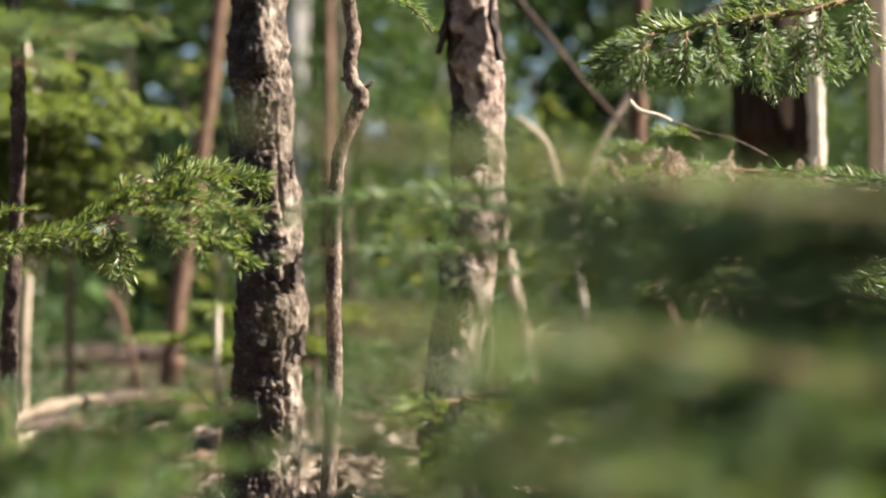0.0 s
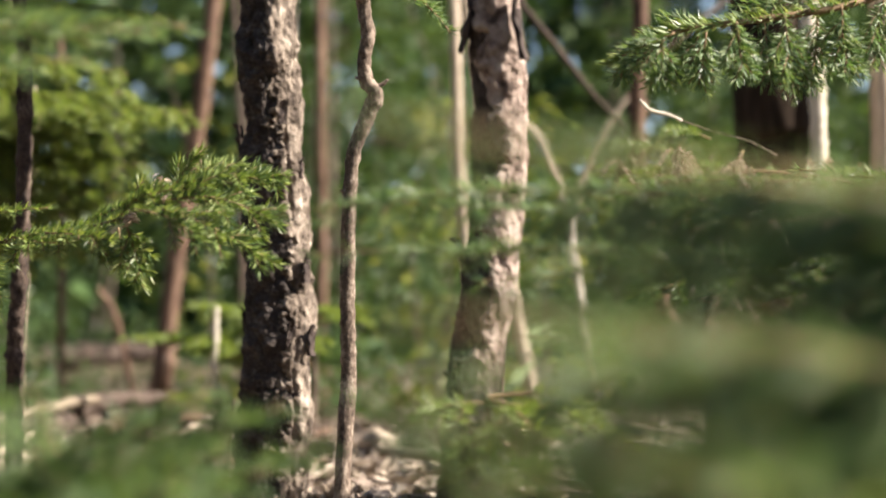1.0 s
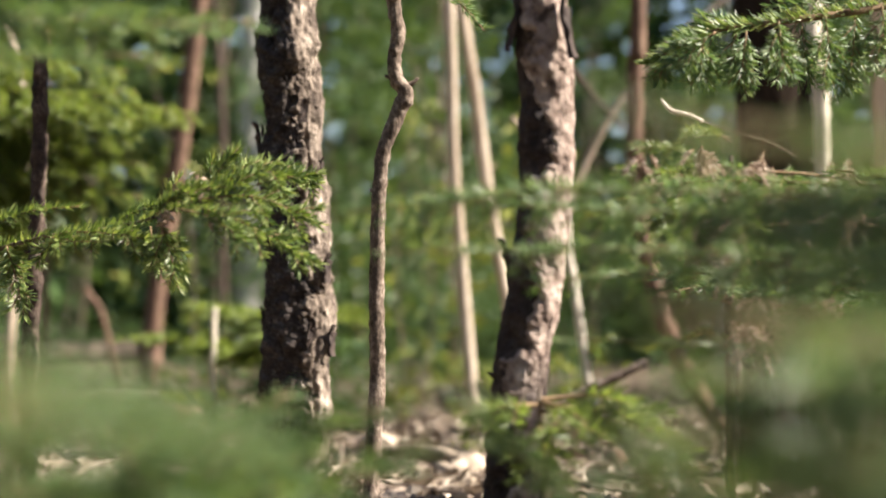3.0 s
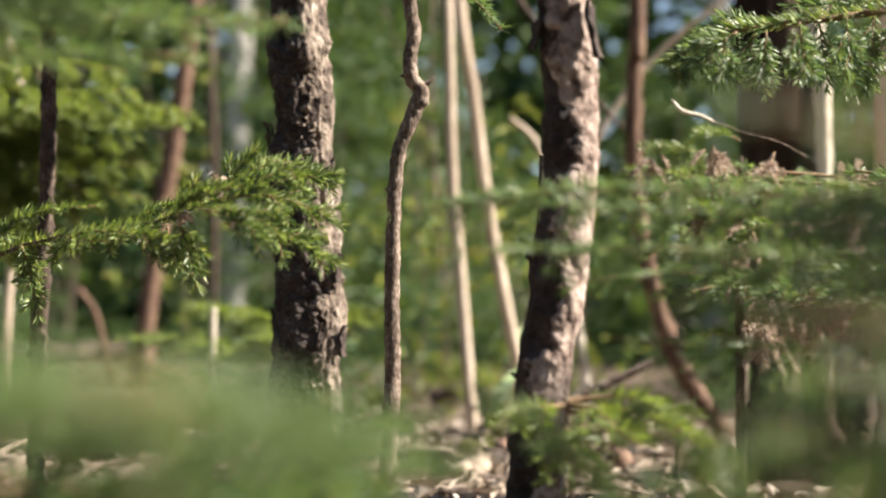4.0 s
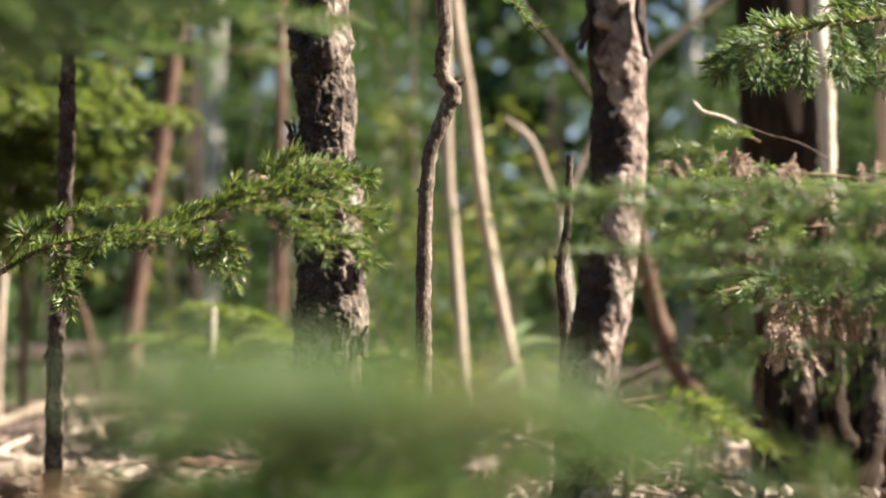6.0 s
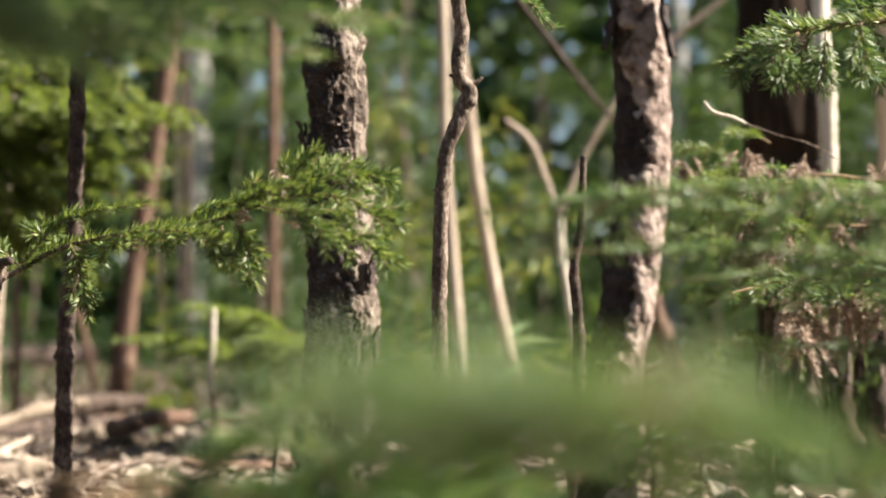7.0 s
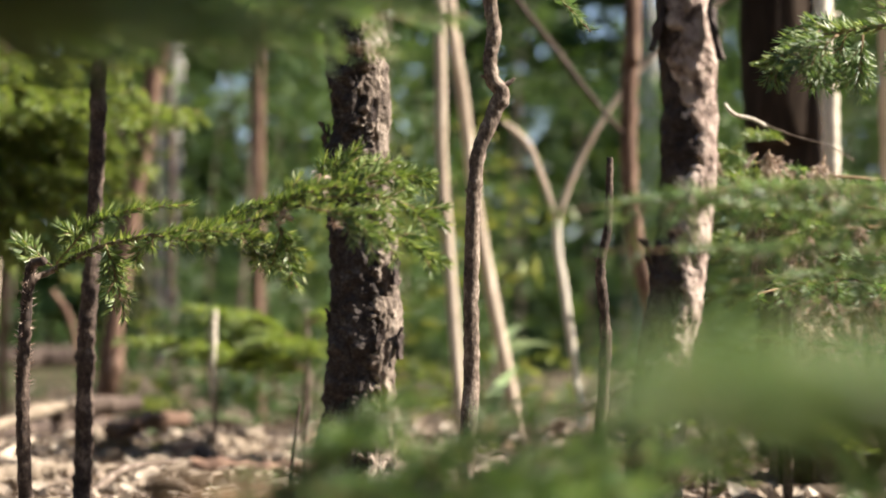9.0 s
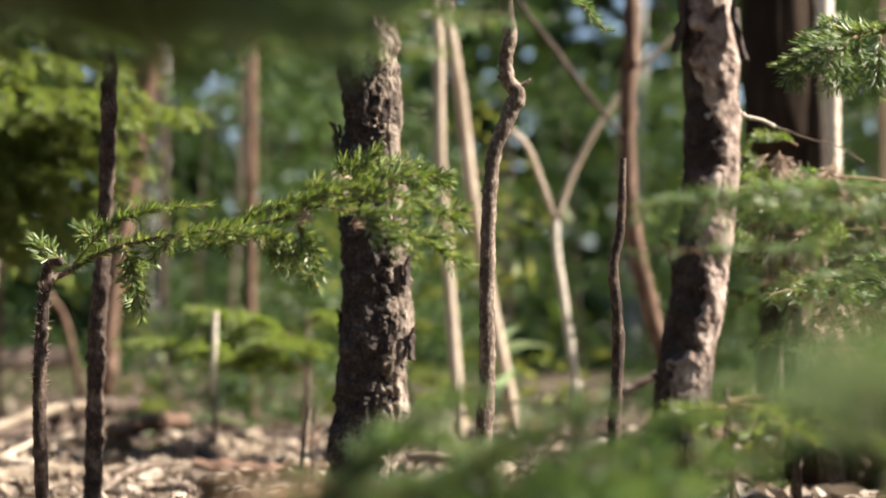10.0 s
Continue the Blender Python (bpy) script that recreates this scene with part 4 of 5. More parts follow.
# low boughs near the ground
spruce("spruce seedling with light green boughs low over the litter", (-0.4, 1.02, 0.0), (-0.4, 1.02, 0.17), [
    ((-0.4, 1.02, 0.165), (-0.116, 1.003, 0.206), dict()),
    ((-0.4, 1.02, 0.14), (-0.141, 0.954, 0.185), dict()),
    ((-0.4, 1.02, 0.16), (-0.254, 1.003, 0.214), dict()),
    ((-0.4, 1.02, 0.15), (-0.212, 1.054, 0.196), dict()),
    ((-0.4, 1.02, 0.155), (-0.169, 1.103, 0.211), dict()),
    ((-0.4, 1.02, 0.13), (-0.188, 0.985, 0.180), dict()),
    ((-0.4, 1.02, 0.12), (-0.156, 0.905, 0.171), dict()),
    ((-0.4, 1.02, 0.12), (-0.120, 0.955, 0.173), dict()),
    ((-0.4, 1.02, 0.14), (-0.090, 1.004, 0.185), dict()),
    ((-0.4, 1.02, 0.1), (-0.180, 0.955, 0.161), dict()),
], 26, 0.006, reach=0.12, step=0.018, per_metre=1800, thick=0.003)
spruce("spruce seedling with light green boughs low over the litter", (0.1, 1.0, 0.0), (0.1, 1.0, 0.15), [
    ((0.1, 1.0, 0.13), (-0.071, 1.003, 0.210), dict()),
    ((0.1, 1.0, 0.12), (0.044, 1.004, 0.195), dict()),
    ((0.1, 1.0, 0.12), (-0.002, 0.953, 0.206), dict()),
], 27, 0.006, reach=0.08, step=0.02, per_metre=1800, thick=0.003)
spruce("spruce seedling with light green boughs low over the litter", (-0.22, 1.06, 0.0), (-0.22, 1.06, 0.15), [
    ((-0.22, 1.06, 0.13), (-0.269, 1.083, 0.209), dict()),
    ((-0.22, 1.06, 0.14), (-0.185, 1.053, 0.210), dict()),
    ((-0.22, 1.06, 0.12), (-0.252, 1.004, 0.181), dict()),
    ((-0.22, 1.06, 0.12), (-0.207, 1.024, 0.183), dict()),
    ((-0.22, 1.06, 0.13), (-0.146, 1.054, 0.198), dict()),
], 31, 0.005, reach=0.06, step=0.018, per_metre=1800, thick=0.003)
spruce("spruce seedling with sunlit yellow-green low boughs", on_ground(*(0.015, 1.524, 0.198)[:2]), (0.015, 1.524, 0.203), [
    ((0.015, 1.525, 0.191), (0.136, 1.456, 0.155), dict()),
    ((0.015, 1.525, 0.193), (0.131, 1.555, 0.181), dict()),
    ((0.015, 1.525, 0.189), (-0.045, 1.486, 0.167), dict()),
    ((0.016, 1.525, 0.184), (0.064, 1.426, 0.161), dict()),
    ((0.016, 1.526, 0.170), (0.016, 1.428, 0.131), dict()),
], 36, 0.004, [M_TWIG, M_NEEDLE_SUNLIT], reach=0.06, sag=-0.01, step=0.014, length=0.018, per_metre=1900, thick=0.0025)
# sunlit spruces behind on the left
BR = [M_TWIG, M_NEEDLE_SUNLIT]
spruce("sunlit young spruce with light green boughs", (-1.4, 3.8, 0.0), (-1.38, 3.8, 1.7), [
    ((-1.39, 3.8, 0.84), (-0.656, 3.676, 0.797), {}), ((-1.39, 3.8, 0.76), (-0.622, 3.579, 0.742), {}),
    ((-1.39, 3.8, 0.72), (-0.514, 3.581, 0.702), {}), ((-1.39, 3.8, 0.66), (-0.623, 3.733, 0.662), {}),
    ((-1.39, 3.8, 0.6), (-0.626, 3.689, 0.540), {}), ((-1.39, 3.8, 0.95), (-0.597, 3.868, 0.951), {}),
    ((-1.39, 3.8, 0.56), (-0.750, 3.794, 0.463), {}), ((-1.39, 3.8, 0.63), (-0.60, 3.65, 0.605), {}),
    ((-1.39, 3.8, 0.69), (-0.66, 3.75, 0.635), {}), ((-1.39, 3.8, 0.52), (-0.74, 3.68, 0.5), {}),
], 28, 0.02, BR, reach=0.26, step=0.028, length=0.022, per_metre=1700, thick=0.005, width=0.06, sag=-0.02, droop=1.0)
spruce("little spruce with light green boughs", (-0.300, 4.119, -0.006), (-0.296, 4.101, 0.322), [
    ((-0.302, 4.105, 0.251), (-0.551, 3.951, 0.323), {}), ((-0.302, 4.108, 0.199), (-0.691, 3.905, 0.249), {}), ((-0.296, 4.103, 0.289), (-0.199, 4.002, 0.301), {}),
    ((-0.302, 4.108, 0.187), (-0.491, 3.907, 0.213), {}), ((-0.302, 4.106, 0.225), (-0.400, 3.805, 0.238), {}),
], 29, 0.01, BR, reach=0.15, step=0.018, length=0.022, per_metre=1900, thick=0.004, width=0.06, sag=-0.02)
g = Geo()
bough(BENT, (-0.111, 2.010, 0.676), (-0.009, 1.935, 0.578), np.random.default_rng(33), sag=-0.01, reach=0.05, step=0.02, per_metre=2200, thick=0.003)


# ---------------------------------------------------------------- dry spruce and small stems on the right
def tuft(parent, at, r, size, mats, length, count=9, down=0.75, per_metre=2600):
    """A ragged hanging spray: short twigs that fall from one point in all directions."""
    g = Geo()
    for _ in range(count):
        way = np.array([r.normal(0, 0.7), r.normal(0, 0.7), -down + r.normal(0, 0.4)])
        way /= np.linalg.norm(way)
        ln = size * r.uniform(0.4, 1.1)
        p = np.array(at) + r.normal(0, size * 0.13, 3)
        q = [p, p + way * ln * 0.5 + [0, 0, ln * 0.08], p + way * ln + [0, 0, -ln * 0.15]]
        tube(g, q, [0.0012, 0.0007], 4, 5)
        needles(g, q, length, per_metre, r, slot=1, flat=0.8, angle=38, width=0.05)
    part("hanging_spray", g, mats, parent)


def dry_spruce():
    t = thing("dead_spruce", "dying young spruce with dry brown hanging needles", "spruce", (0.72, 2.5, 0.0))
    first = t
    g = Geo()
    tube(g, [(0.72, 2.5, -0.02), (0.71, 2.5, 0.5), (0.7, 2.5, 1.0)], [0.012, 0.01, 0.006], 8, 40, 0.3, 100)
    part("trunk", g, M_STEM, t)
    r = np.random.default_rng(41)
    for z, tip in ((0.42, (0.298, 2.391, 0.476)), (0.38, (0.295, 2.345, 0.389)), (0.3, (0.368, 2.401, 0.280)), (0.36, (0.283, 2.442, 0.461)), (0.33, (0.287, 2.396, 0.388)), (0.28, (0.328, 2.301, 0.281))):
        g = Geo()
        root = np.array((0.71, 2.5, z))
        e = np.array(tip)
        mid = (root + e) / 2 + [0, 0, 0.02]
        line = tube(g, [root, mid, e], [0.004, 0.003, 0.0015], 6, 30, 0.3, 120)
        b = part("bough", g, M_TWIG, t)
        for k in range(11):
            p = line[int(29 * (0.25 + 0.75 * k / 10))] + r.normal(0, 0.012, 3)
            if k % 3 == 2:
                tuft(b, p, r, 0.05, [M_TWIG, M_NEEDLE], 0.015, 7, 0.5)
            else:
                tuft(b, p, r, 0.062, [M_TWIG, M_BROWN_NEEDLE], 0.012, 8, 1.3)
    t = thing("dead_spruce", "dead young spruce with ragged hanging brown and green sprays", "spruce", (0.75, 2.95, 0.0))
    g = Geo()
    tube(g, [(0.75, 2.95, -0.02), (0.75, 2.95, 0.4), (0.75, 2.95, 0.8)], [0.011, 0.009, 0.005], 8, 40, 0.3, 100)
    part("trunk", g, M_DARKSTEM, t)
    for k, (z, tip) in enumerate(((0.36, (0.492, 2.946, 0.395)), (0.31, (0.483, 2.950, 0.311)), (0.26, (0.507, 2.955, 0.217)), (0.2, (0.537, 2.960, 0.133)), (0.34, (0.554, 2.948, 0.349)), (0.24, (0.575, 2.957, 0.180)))):
        g = Geo()
        root, e = np.array((0.75, 2.95, z)), np.array(tip)
        line = tube(g, [root, (root + e) / 2 + [0, 0, 0.015], e], [0.003, 0.0022, 0.0012], 6, 30, 0.3, 120)
        b = part("bough", g, M_TWIG, t)
        for j in range(10):
            p = line[int(29 * (0.2 + 0.8 * j / 9))] + r.normal(0, 0.014, 3)
            green = (j + k) % 4
            tuft(b, p, r, 0.06 if green else 0.05, [M_TWIG, M_YOUNG_NEEDLE if green else M_BROWN_NEEDLE], 0.014, 4, 1.0 if green else 1.6, 1300)
    t = first
    for z, tip in ((0.45, (0.204, 2.293, 0.443)), (0.38, (0.206, 2.347, 0.367)), (0.35, (0.236, 2.200, 0.304))):
        bough(t, (0.71, 2.5, z), tip, r, reach=0.09, sag=-0.01, step=0.022, length=0.016, per_metre=1900, droop=1.2)


dry_spruce()


def ragged_spruce():
    """A thin-stemmed young spruce, green outside, with brown dead sprays hanging inside."""
    r = np.random.default_rng(44)
    t = thing("young_spruce", "ragged young spruce with green tips and brown hanging sprays", "spruce", (0.362, 2.49, 0.0))
    g = Geo()
    tube(g, [(0.362, 2.49, -0.02), (0.357, 2.47, 0.3), (0.358, 2.458, 0.5)], [0.007, 0.006, 0.003], 8, 40, 0.3, 120)
    part("trunk", g, M_DARKSTEM, t)
    for z, tip in ((0.46, (0.191, 2.469, 0.482)), (0.405, (0.189, 2.371, 0.433)), (0.351, (0.225, 2.523, 0.376)), (0.467, (0.228, 2.318, 0.462)), (0.522, (0.293, 2.461, 0.533)), (0.374, (0.22, 2.591, 0.412)), (0.452, (0.455, 2.507, 0.464)), (0.374, (0.445, 2.411, 0.387)), (0.405, (0.508, 2.556, 0.433)), (0.351, (0.291, 2.272, 0.32)), (0.296, (0.241, 2.475, 0.311)), (0.304, (0.447, 2.545, 0.314)), (0.421, (0.248, 2.269, 0.42)), (0.389, (0.355, 2.265, 0.392)), (0.483, (0.232, 2.563, 0.53)), (0.249, (0.283, 2.376, 0.249))):
        bough(t, (0.358, 2.465, z), tip, r, reach=0.07, sag=-0.008, step=0.016, length=0.015, per_metre=2100, thick=0.002, start=0.2, droop=0.8, mats=[M_TWIG, M_YOUNG_NEEDLE])
    for at in ((0.322, 2.413, 0.463), (0.345, 2.411, 0.478), (0.36, 2.412, 0.455), (0.391, 2.409, 0.478), (0.323, 2.418, 0.379), (0.353, 2.417, 0.364), (0.418, 2.413, 0.387), (0.422, 2.414, 0.356), (0.307, 2.414, 0.47), (0.231, 2.416, 0.485), (0.338, 2.414, 0.425)):
        tuft(t, at, r, 0.045, [M_TWIG, M_BROWN_NEEDLE], 0.012, 9, 1.4)


ragged_spruce()
g = Geo()
tw = thing("bare_twig", "pale crooked bare twig reaching from a dead stem", "twig", (0.527, 2.437, 0.549))
tube(g, [(0.255, 2.416, 0.571), (0.270, 2.417, 0.556), (0.292, 2.417, 0.551), (0.313, 2.417, 0.542)], [0.0016, 0.003, 0.0026, 0.002], 6, 50, 0.5, 260, knots=5)
part("tip", g, M_PALEWOOD, tw, "bleached crooked tip")
g = Geo()
tube(g, [(0.311, 2.417, 0.543), (0.358, 2.418, 0.527), (0.401, 2.419, 0.516), (0.45, 2.46, 0.5)], [0.0011, 0.0008, 0.0009, 0.001], 6, 60, 0.4, 260, knots=4)
part("stem", g, M_STEM, tw)
tree_ = stem("slim_tree", [(0.903, 3.611, -0.016), (0.895, 3.601, 0.201), (0.890, 3.586, 0.475), (0.886, 3.569, 0.817), (0.907, 3.684, 3.75)], [0.03, 0.028, 0.026, 0.024], "slim tree trunk with orange-tan peeling bark", M_DEADWOOD, "tree", seed=17)
crown(tree_, (0.93, 3.7, 3.7), 1.6, 0.7, 1500, 58, M_LEAF)
stem("thin_sapling", [(-1.087, 4.618, 0.019), (-1.083, 4.606, 0.249), (-1.070, 4.594, 0.478), (-1.054, 4.583, 0.679), (-1.047, 4.574, 0.851), (-1.15, 4.65, 1.2)], [0.011, 0.011, 0.01, 0.008], "thin pale dead sapling stem", M_DEADWOOD, seed=18)
stem("thin_sapling", [(-1.322, 6.325, -0.063), (-1.323, 6.287, 0.646), (-1.326, 6.256, 1.237), (-1.45, 6.4, 1.9)], [0.014, 0.013, 0.011, 0.008], "thin tan sapling stem behind the boughs", M_REDSTEM, seed=19)
stem("slim_tree", [(-0.870, 8.226, -0.043), (-0.885, 8.196, 0.522), (-0.892, 8.156, 1.293), (-1.0, 8.3, 2.6)], [0.02, 0.018, 0.016], "thin dark tree trunk in the shade", M_DARKSTEM, "tree", seed=20)
stem("birch_tree", [(-2.071, 24.045, 0.014), (-2.048, 23.958, 1.676), (-2.020, 23.902, 2.733), (-1.995, 23.831, 4.094), (-1.95, 23.9, 8)], [0.2, 0.19, 0.18, 0.17], "pale grey birch trunk far among the woods", M_BIRCH, "tree", 0.06, 2, seed=21)
stem("birch_tree", [(4.048, 22.038, 0.094), (4.097, 21.912, 2.495), (4.077, 21.801, 4.615), (4.05, 22.0, 8)], [0.12, 0.11, 0.1], "pale grey birch trunk far among the woods", M_BIRCH, "tree", 0.2, 4, seed=22)

# ---------------------------------------------------------------- litter
def chips(geo, centres, size, rng):
    """Irregular flat lumps with six corners above and below: crumbs of bark and clods."""
    box = np.array([(-1, -1, -1), (1, -1, -1), (1, 1, -1), (-1, 1, -1), (-1, -1, 1), (1, -1, 1), (1, 1, 1), (-1, 1, 1)]) * 0.5
    n = len(centres)
    v = box[None] * (rng.uniform(0.5, 1.5, (n, 1, 3)) * [1.2, 0.8, 0.45]) * (size * rng.uniform(0.4, 1.6, (n, 1, 1)))
    v *= 1 + rng.normal(0, 0.22, (n, 8, 1))
    a, b = rng.uniform(0, 2 * math.pi, (n, 1)), rng.normal(0, 0.5, (n, 1))
    x, y, z = v[..., 0], v[..., 1], v[..., 2]
    x, z = x * np.cos(b) - z * np.sin(b), x * np.sin(b) + z * np.cos(b)
    x, y = x * np.cos(a) - y * np.sin(a), x * np.sin(a) + y * np.cos(a)
    v = np.stack([x, y, z], -1) + centres[:, None]
    k = np.arange(n)[:, None] * 8
    geo.add(v.reshape(-1, 3), np.concatenate([k + f for f in ([0, 3, 2, 1], [4, 5, 6, 7], [0, 1, 5, 4], [1, 2, 6, 5], [2, 3, 7, 6], [3, 0, 4, 7])], 0))


def scatter(r, n, y0, y1, lift):
    y = y0 + (y1 - y0) * r.uniform(0, 1, n) ** 1.4
    x = r.uniform(-0.4, 0.5, n) * (y + 0.4)
    return np.array([(a, b, height(a, b) + r.uniform(0.0, lift)) for a, b in zip(x, y)])


def build_litter():
    r = np.random.default_rng(3)
    g = Geo()
    dry_leaves(g, scatter(r, 13000, 2.2, 6, 0.022), 0.03, r, 0.9, 0.6)
    dry_leaves(g, scatter(r, 500, 1.3, 2.2, 0.015), 0.02, r, 0.9, 0.55)
    dry_leaves(g, scatter(r, 2400, 2.5, 5.5, 0.025), 0.05, r, 0.8, 0.4)
    leaves(g, scatter(r, 7000, 5, 14, 0.04), 0.07, r, curl=0.6, slim=0.5)
    w = r.uniform(-1, 1, (14000, 2)) * [6, 6] + [0, 3]
    dry_leaves(g, np.array([(a, b, height(a, b) + r.uniform(0, 0.02)) for a, b in w if b < 0.6 or abs(a) > 0.45 * b + 0.3]), 0.06, r, 0.8, 0.55)
    tagged(part("leaf_litter", g, M_LITTER, None, "dry tan leaves scattered thickly on soil", False), category="leaf litter", kind="stuff")
    g = Geo()
    chips(g, scatter(r, 15000, 1.4, 5, 0.014), 0.015, r)
    tagged(part("bark_crumbs", g, M_FLAKE, None, "grey-brown bark crumbs and small stones on soil", False), category="bark crumbs", kind="stuff")
    g = Geo()
    for p in scatter(r, 260, 2.2, 6, 0.03):
        a, ln = r.uniform(0, math.pi), r.uniform(0.06, 0.28)
        w = np.array([math.cos(a), math.sin(a), r.normal(0, 0.15)]) * ln / 2
        tube(g, [p - w, p + r.normal(0, 0.006, 3), p + w], [0.0035, 0.003, 0.0015], 4, 5)
    tagged(part("twig_litter", g, M_STEM, None, "small dry twigs strewn over the litter", False), category="twigs", kind="stuff")


build_litter()


def log(name, a, b, r0, label, mat, seed, bow=0.01, rough=0.4):
    a, b = np.array(a), np.array(b)
    t = thing(name, label, "log", a)
    g = Geo()
    tube(g, [a, (a + b) / 2 + np.array([0, 0, bow]), b], [r0, r0 * 1.05, r0 * 0.8], 14, 40, rough, 22, seed, knots=3)
    part("wood", g, mat, t)
    return t


log("fallen_log", (-0.895, 4.415, 0.075), (-0.716, 4.614, 0.090), 0.024, "short weathered brown log lying on the litter", M_DARKSTEM, 1.0)
log("fallen_log", (-0.680, 4.019, -0.009), (-0.319, 4.319, -0.007), 0.019, "weathered tan log half sunk in litter", M_LOG, 2.0, 0.02)
log("fallen_log", (-1.074, 4.418, 0.021), (-0.784, 4.918, 0.019), 0.026, "dark brown rotten log on the ground", M_DARKSTEM, 3.0)
log("fallen_log", (-0.872, 3.317, 0.004), (-0.610, 3.417, 0.004), 0.007, "tan barkless branch lying in litter", M_LOG, 4.0)
log("fallen_log", (-0.413, 3.518, -0.005), (-0.229, 3.817, 0.021), 0.009, "pale tan branch lying in litter", M_LOG, 5.0)
log("fallen_log", (-0.119, 3.315, 0.040), (0.084, 3.216, 0.016), 0.012, "pale tan branch lying in litter", M_LOG, 6.0)
log("fallen_log", (0.177, 2.915, 0.021), (0.416, 2.916, 0.007), 0.009, "thin tan branch lying in litter", M_DARKSTEM, 7.0)
log("fallen_log", (-2.072, 9.017, 0.142), (-1.447, 9.416, 0.183), 0.06, "grey fallen trunk far in the shade", M_DARKSTEM, 8.0)
log("fallen_log", (0.068, 7.021, 0.030), (0.334, 7.019, 0.064), 0.03, "grey fallen branch far in the shade", M_DARKSTEM, 9.0)

log("fallen_log", (-0.980, 3.915, 0.054), (-0.790, 4.113, 0.109), 0.014, "tan barkless branch on the litter pile", M_LOG, 10.0)
log("fallen_log", (-0.722, 4.015, 0.050), (-0.569, 4.215, 0.071), 0.019, "weathered brown branch on the litter pile", M_REDSTEM, 12.0)
log("fallen_log", (-0.587, 3.917, 0.013), (-0.422, 3.618, -0.012), 0.017, "grey-brown branch half sunk in litter", M_DARKSTEM, 13.0)
log("fallen_log", (-0.455, 4.317, 0.030), (-0.295, 4.219, -0.005), 0.015, "pale tan slab of dead wood on litter", M_LOG, 14.0, 0.0, 0.4)
for k, (at, label) in enumerate((((-0.642, 4.419, -0.003), "yellow-green moss cushion on the litter"), ((-0.757, 5.216, 0.074), "yellow-green moss cushion on the litter"), ((0.110, 3.918, 0.007), "yellow-green moss cushion on the litter"))):
    rm = np.random.default_rng(600 + k)
    t = thing("moss_cushion", label, "moss", at, "moss cushions")
    g = Geo()
    leaves(g, np.array(at) + rm.normal(0, 1, (700, 3)) * [0.05, 0.04, 0.009], 0.016, rm, slim=0.3)
    part("fronds", g, M_YELLOWLEAF, t, smooth=False)
for pts in ([(-0.328, 2.616, 0.008), (-0.323, 2.612, 0.088), (-0.315, 2.608, 0.157)], [(-0.299, 2.917, -0.001), (-0.304, 2.912, 0.080), (-0.298, 2.909, 0.143)], [(0.312, 2.716, 0.003), (0.313, 2.712, 0.080), (0.320, 2.709, 0.139)]):
    stem("thin_stick", pts, [0.0032, 0.0028, 0.002], "thin dark upright stick in the litter", M_DARKSTEM, "stick", seed=31 + pts[0][0], stubs=2)


rc = np.random.default_rng(91)
for k in range(54):
    y = rc.uniform(2.9, 4.9)
    x = rc.uniform(-0.34, -0.06) * (y + 0.2) if k < 38 else rc.uniform(-0.06, 0.24) * y
    a, ln, r0 = rc.uniform(0, math.pi), rc.uniform(0.05, 0.2), rc.uniform(0.01, 0.026)
    way = np.array([math.cos(a), math.sin(a), rc.uniform(-0.12, 0.25)]) * ln
    p = np.array(on_ground(x, y, r0 * 0.6 + rc.uniform(0, 0.015)))
    chunk = thing("wood_chunk", "weathered broken chunk of rotten wood on litter", "wood", p, "rotten wood chunks")
    g = Geo()
    tube(g, [p - way * 0.5, p + rc.normal(0, 0.006, 3), p + way * 0.5], [r0 * rc.uniform(0.5, 0.9), r0, r0 * rc.uniform(0.3, 0.8)], 10, 22, 0.7, 34, k * 1.3)
    part("wood", g, (M_LOG, M_LOG, M_DEADWOOD, M_STEM, M_REDSTEM)[k % 5], chunk)
rb = np.random.default_rng(90)
for k in range(46):
    y = rb.uniform(1.9, 5.0)
    x = rb.uniform(-0.34, 0.38) * (y + 0.3)
    ob = new("bark_piece", FLAKES[rb.integers(len(FLAKES))])
    s_ = rb.uniform(1.4, 3.6)
    ob.matrix_world = Matrix.Translation((x, y, height(x, y) + 0.008 + 0.004 * s_)) @ pose(0, 0, 0, rb.normal(0, 14), rb.normal(0, 14), rb.uniform(0, 360)) @ Matrix.Diagonal((s_, s_, s_ * 0.8, 1))
    tagged(ob, "curled grey-brown piece of fallen bark on litter", "bark", "fallen bark pieces")
for k in range(16):
    y = rb.uniform(2.4, 5.4)
    x = rb.uniform(-0.32, 0.36) * (y + 0.3)
    a, ln = rb.uniform(0, math.pi), rb.uniform(0.12, 0.4)
    way = np.array([math.cos(a), math.sin(a), rb.uniform(-0.05, 0.35)]) * ln
    p = np.array(on_ground(x, y, 0.008))
    stick = thing("fallen_stick", "dry broken stick lying on the forest litter", "stick", p, "fallen sticks")
    g = Geo()
    tube(g, [p, p + way * 0.5 + rb.normal(0, 0.01, 3), p + way], [rb.uniform(0.005, 0.011), 0.006, 0.003], 7, 24, 0.3, 60, k, knots=2)
    part("stem", g, (M_STEM, M_DEADWOOD, M_REDSTEM)[k % 3], stick)


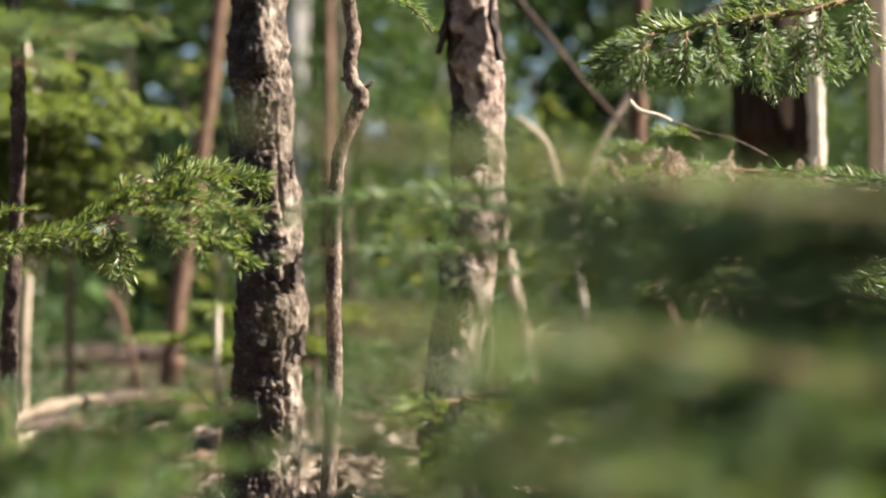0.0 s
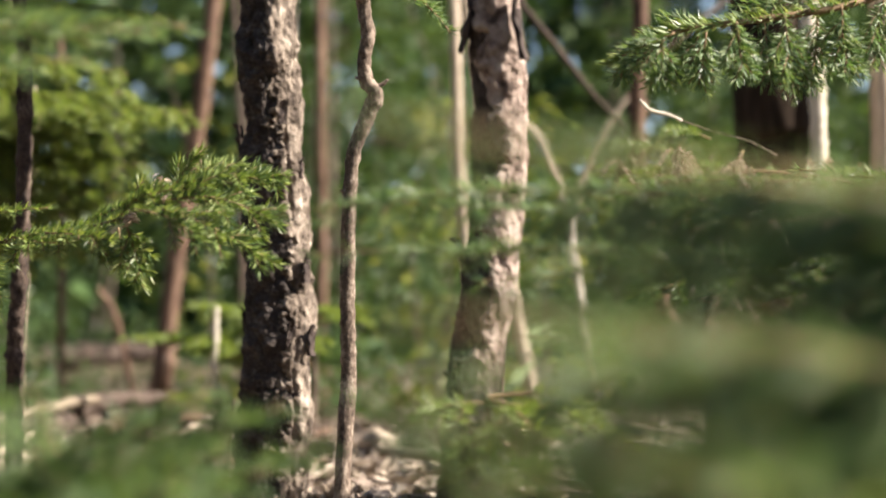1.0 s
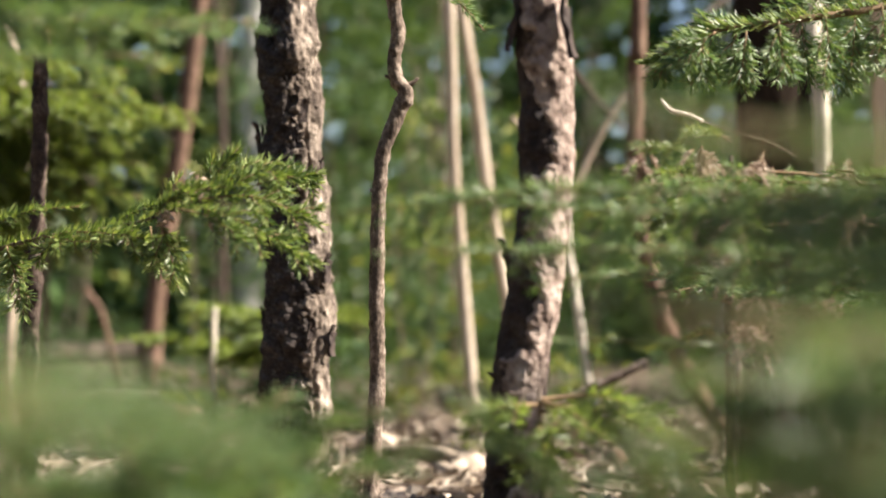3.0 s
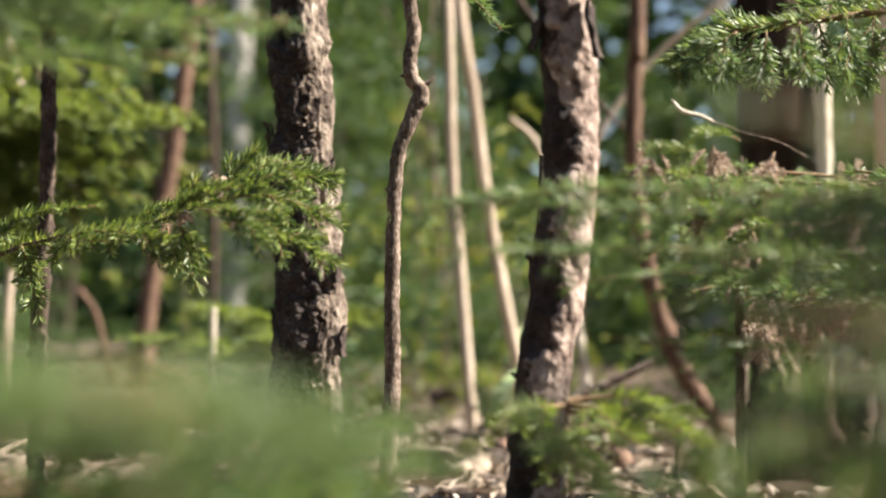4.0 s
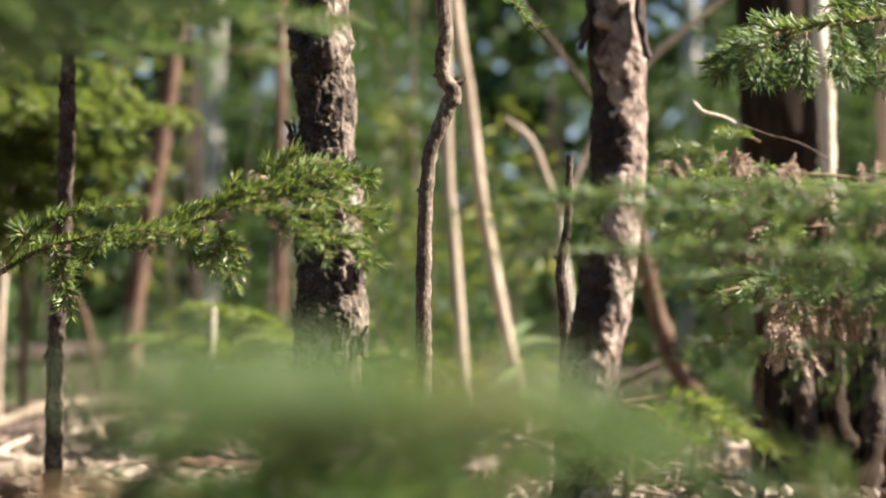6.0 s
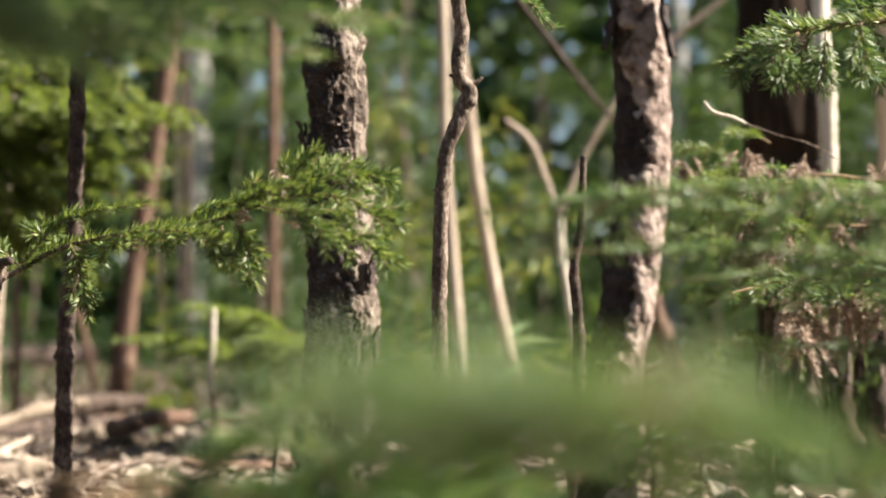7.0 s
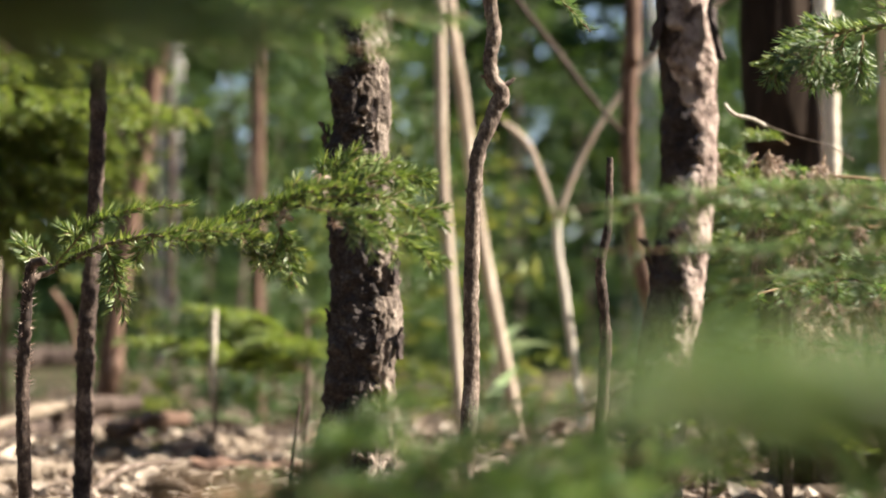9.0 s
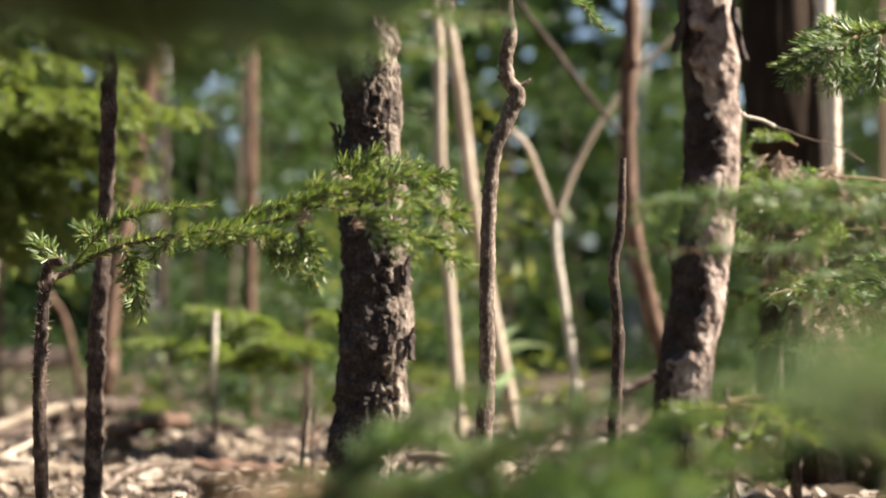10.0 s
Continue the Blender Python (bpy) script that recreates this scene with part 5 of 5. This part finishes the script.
def leafy_plant(base, label, blades, seed, mat):
    """A few long folded leaves from one root."""
    t = thing("ground_plant", label, "plant", base)
    r = np.random.default_rng(seed)
    for tip, wide in blades:
        b, e = np.array(base, float), np.array(tip, float)
        line = spline([b, (b * 0.6 + e * 0.4) + [0, 0, 0.03], e], 9)
        side = np.cross(e - b, [0.2, 0.3, 1])
        side /= np.linalg.norm(side)
        w = wide * np.sin(np.linspace(0.12, 1, 9) * math.pi)[:, None]
        dip = np.array([0, 0, 0.25]) * w
        g = Geo()
        g.add(np.concatenate([line + side * w + dip, line, line - side * w + dip]), [(i, i + 1, 9 + i + 1, 9 + i) for i in range(8)] + [(9 + i, 9 + i + 1, 18 + i + 1, 18 + i) for i in range(8)])
        part("leaf", g, mat, t)


leafy_plant((0.128, 4.317, 0.037), "low plant with broad pale green leaves", [((0.090, 4.260, 0.153), 0.02), ((0.182, 4.312, 0.125), 0.028), ((0.276, 4.363, 0.111), 0.026), ((0.252, 4.609, 0.197), 0.02)], 1, M_LIGHTLEAF)
leafy_plant((-0.601, 4.618, 0.022), "low plant with long strap-like green leaves", [((-0.670, 4.612, 0.134), 0.017), ((-0.393, 4.567, 0.039), 0.018), ((-0.470, 4.715, 0.076), 0.014), ((-0.725, 4.519, -0.012), 0.016)], 2, M_LIGHTLEAF)
leafy_plant((0.231, 5.009, 0.198), "low plant with a single broad grey-green leaf", [((0.393, 4.806, 0.246), 0.025), ((0.349, 5.203, 0.311), 0.02)], 3, M_LIGHTLEAF)

# ---------------------------------------------------------------- woods behind
def bush(name, label, base, high, wide, count, size, seed, mat, low=0.06):
    r = np.random.default_rng(seed)
    t = thing(name, label, "tree", base, "understorey trees")
    g = Geo()
    b = np.array(base)
    tube(g, [b, b + [r.normal(0, 0.08), 0, high * 0.5], b + [r.normal(0, 0.15), 0, high]], [0.016 * wide, 0.013 * wide, 0.006 * wide], 8, 20, 0.15, 20, seed)
    part("trunk", g, M_STEM, t)
    g = Geo()
    clumps = []
    for k in range(26):
        u = r.uniform(low, 1)
        a = r.uniform(0, 2 * math.pi)
        rad = wide * (0.35 + 0.65 * math.sin(math.pi * min(u + 0.15, 1))) * r.uniform(0.4, 1)
        q = b + [math.cos(a) * rad, math.sin(a) * rad, high * u]
        clumps.append(q)
    cs = np.concatenate([q + r.normal(size=(count // 26, 3)) * [wide * 0.22, wide * 0.22, wide * 0.1] for q in clumps])
    leaves(g, cs, size, r)
    part("crown", g, mat, t, smooth=False)


rw = np.random.default_rng(77)
WOOD = "leafy dark green forest undergrowth tree, in view or unseen for shade"
for k in range(70):
    d = rw.uniform(8.5, 22)
    x = rw.uniform(-0.36, 0.46) * d
    if abs(x + 0.137 * d) > 0.35:
        bush("understorey_tree", WOOD, on_ground(x, d, -0.03), rw.uniform(1.8, 4.5), rw.uniform(0.5, 1.1), 1100, 0.065, 100 + k, M_LEAF)
for k in range(26):
    d = rw.uniform(7.0, 13)
    bush("low_shrub", "low dark green shrub, on shaded ground or unseen for shade", on_ground(rw.uniform(-0.3, 0.4) * d, d, -0.03), rw.uniform(0.25, 0.6), rw.uniform(0.2, 0.45), 520, 0.05, 200 + k, M_LEAF)
for k, (x, y, z) in enumerate(((0.444, 6.567, 1.035), (-0.024, 7.160, 1.193), (-0.949, 7.356, 1.279), (0.336, 6.179, 0.802), (0.037, 7.965, 1.120))):
    bush("broadleaf_sapling", "slender sapling with sunlit yellow-green leaves", on_ground(x, y, -0.03), z + 0.25, 0.28, 140, 0.07, 400 + k, M_YELLOWLEAF)
# the wood goes on unseen beside and behind the path: trees added to block sun and sky
SHADE_BESIDE = [(3.2, 0.33, 4.2, 0.2, 2600), (2.6, 0.38, 3.1, 0.23, 2600), (3.4, 0.38, 3.12, 0.31, 600)]
SHADE_BEHIND = [(-1.5, -1.8, 5, 0.9, 1500), (0.3, -2.2, 5, 0.9, 1500), (1.8, -1.8, 4.6, 0.8, 1500), (-2.6, -0.4, 4.6, 0.9, 1500), (-0.8, -3.2, 5.5, 1, 1500), (1.2, -3.6, 5.5, 1, 1500), (2.8, -2.8, 5, 1, 1500), (-3.2, -2.6, 5, 1, 1500), (-2.4, 1.4, 4, 0.9, 1200), (-2.6, 2.9, 4.2, 0.9, 1200), (-3.2, 4.4, 4.5, 1, 1200), (4.3, 5.3, 4.6, 0.8, 900)]
SHADE_FARTHER = [(4.4, 5.4, 5, 1.1, 700), (6, 7, 5.5, 1.4, 700), (7.5, 9, 6, 1.6, 700), (5.2, 6.6, 5, 1.1, 500), (8.5, 11.5, 6.5, 1.7, 700), (11, 14, 7, 2, 900), (-3.5, 1, 4.5, 1, 900), (-3, -2, 5, 1.2, 900), (0.5, -3.5, 5, 1.3, 900), (3.5, -2.5, 5, 1.2, 900), (-5, 4.5, 5, 1.3, 900)]
for k, (x, y, h, w, n) in enumerate(SHADE_BESIDE + SHADE_BEHIND + SHADE_FARTHER):
    bush("understorey_tree", WOOD, on_ground(x, y, -0.03), h, w, n, 0.07, 300 + k, M_LEAF)

# Unseen trees and shrubs added off to the right to cast shade.
bush("understorey_tree", "unseen tall slim tree with a high leafy crown, added for shade", on_ground(3.0, 0.68, -0.03), 3.1, 0.25, 110, 0.07, 342, M_LEAF, 0.66)
bush("understorey_tree", "unseen tall slim tree with a high leafy crown, added for shade", on_ground(3.0, 1.33, -0.03), 2.75, 0.22, 1500, 0.07, 344, M_LEAF, 0.7)
# Both shrubs stand out of view, put there to shade boughs and the red sapling.
bush("low_shrub", "low dark green shrub, on shaded ground or unseen for shade", on_ground(0.95, 1.25, -0.03), 1.02, 0.16, 800, 0.05, 346, M_LEAF, 0.5)
bush("low_shrub", "low dark green shrub, on shaded ground or unseen for shade", on_ground(1.5, 4.24, -0.03), 1.35, 0.18, 900, 0.05, 345, M_LEAF)
bush("understorey_tree", "unseen tall slim tree with a high leafy crown, added for shade", on_ground(2.9, 0.38, -0.03), 4.2, 0.2, 2400, 0.07, 341, M_LEAF, 0.66)


def build_far_woods():
    r = np.random.default_rng(8)
    g = Geo()
    n = 130000
    a = r.uniform(-math.pi, math.pi, n)
    d = r.uniform(24, 42, n)
    z = r.uniform(0, 1, n) ** 1.3 * 13
    c = np.stack([np.sin(a) * d, np.cos(a) * d, z], 1)
    keep = np.array([noise.noise(Vector((p[0] * 0.16, p[1] * 0.16, p[2] * 0.3))) > -0.5 for p in c])
    leaves(g, c[keep], 0.75, r, slim=0.7)
    tagged(part("far_woods", g, M_LEAF, None, "distant dark green woods with gaps of sky", False), category="woods", kind="stuff")


build_far_woods()
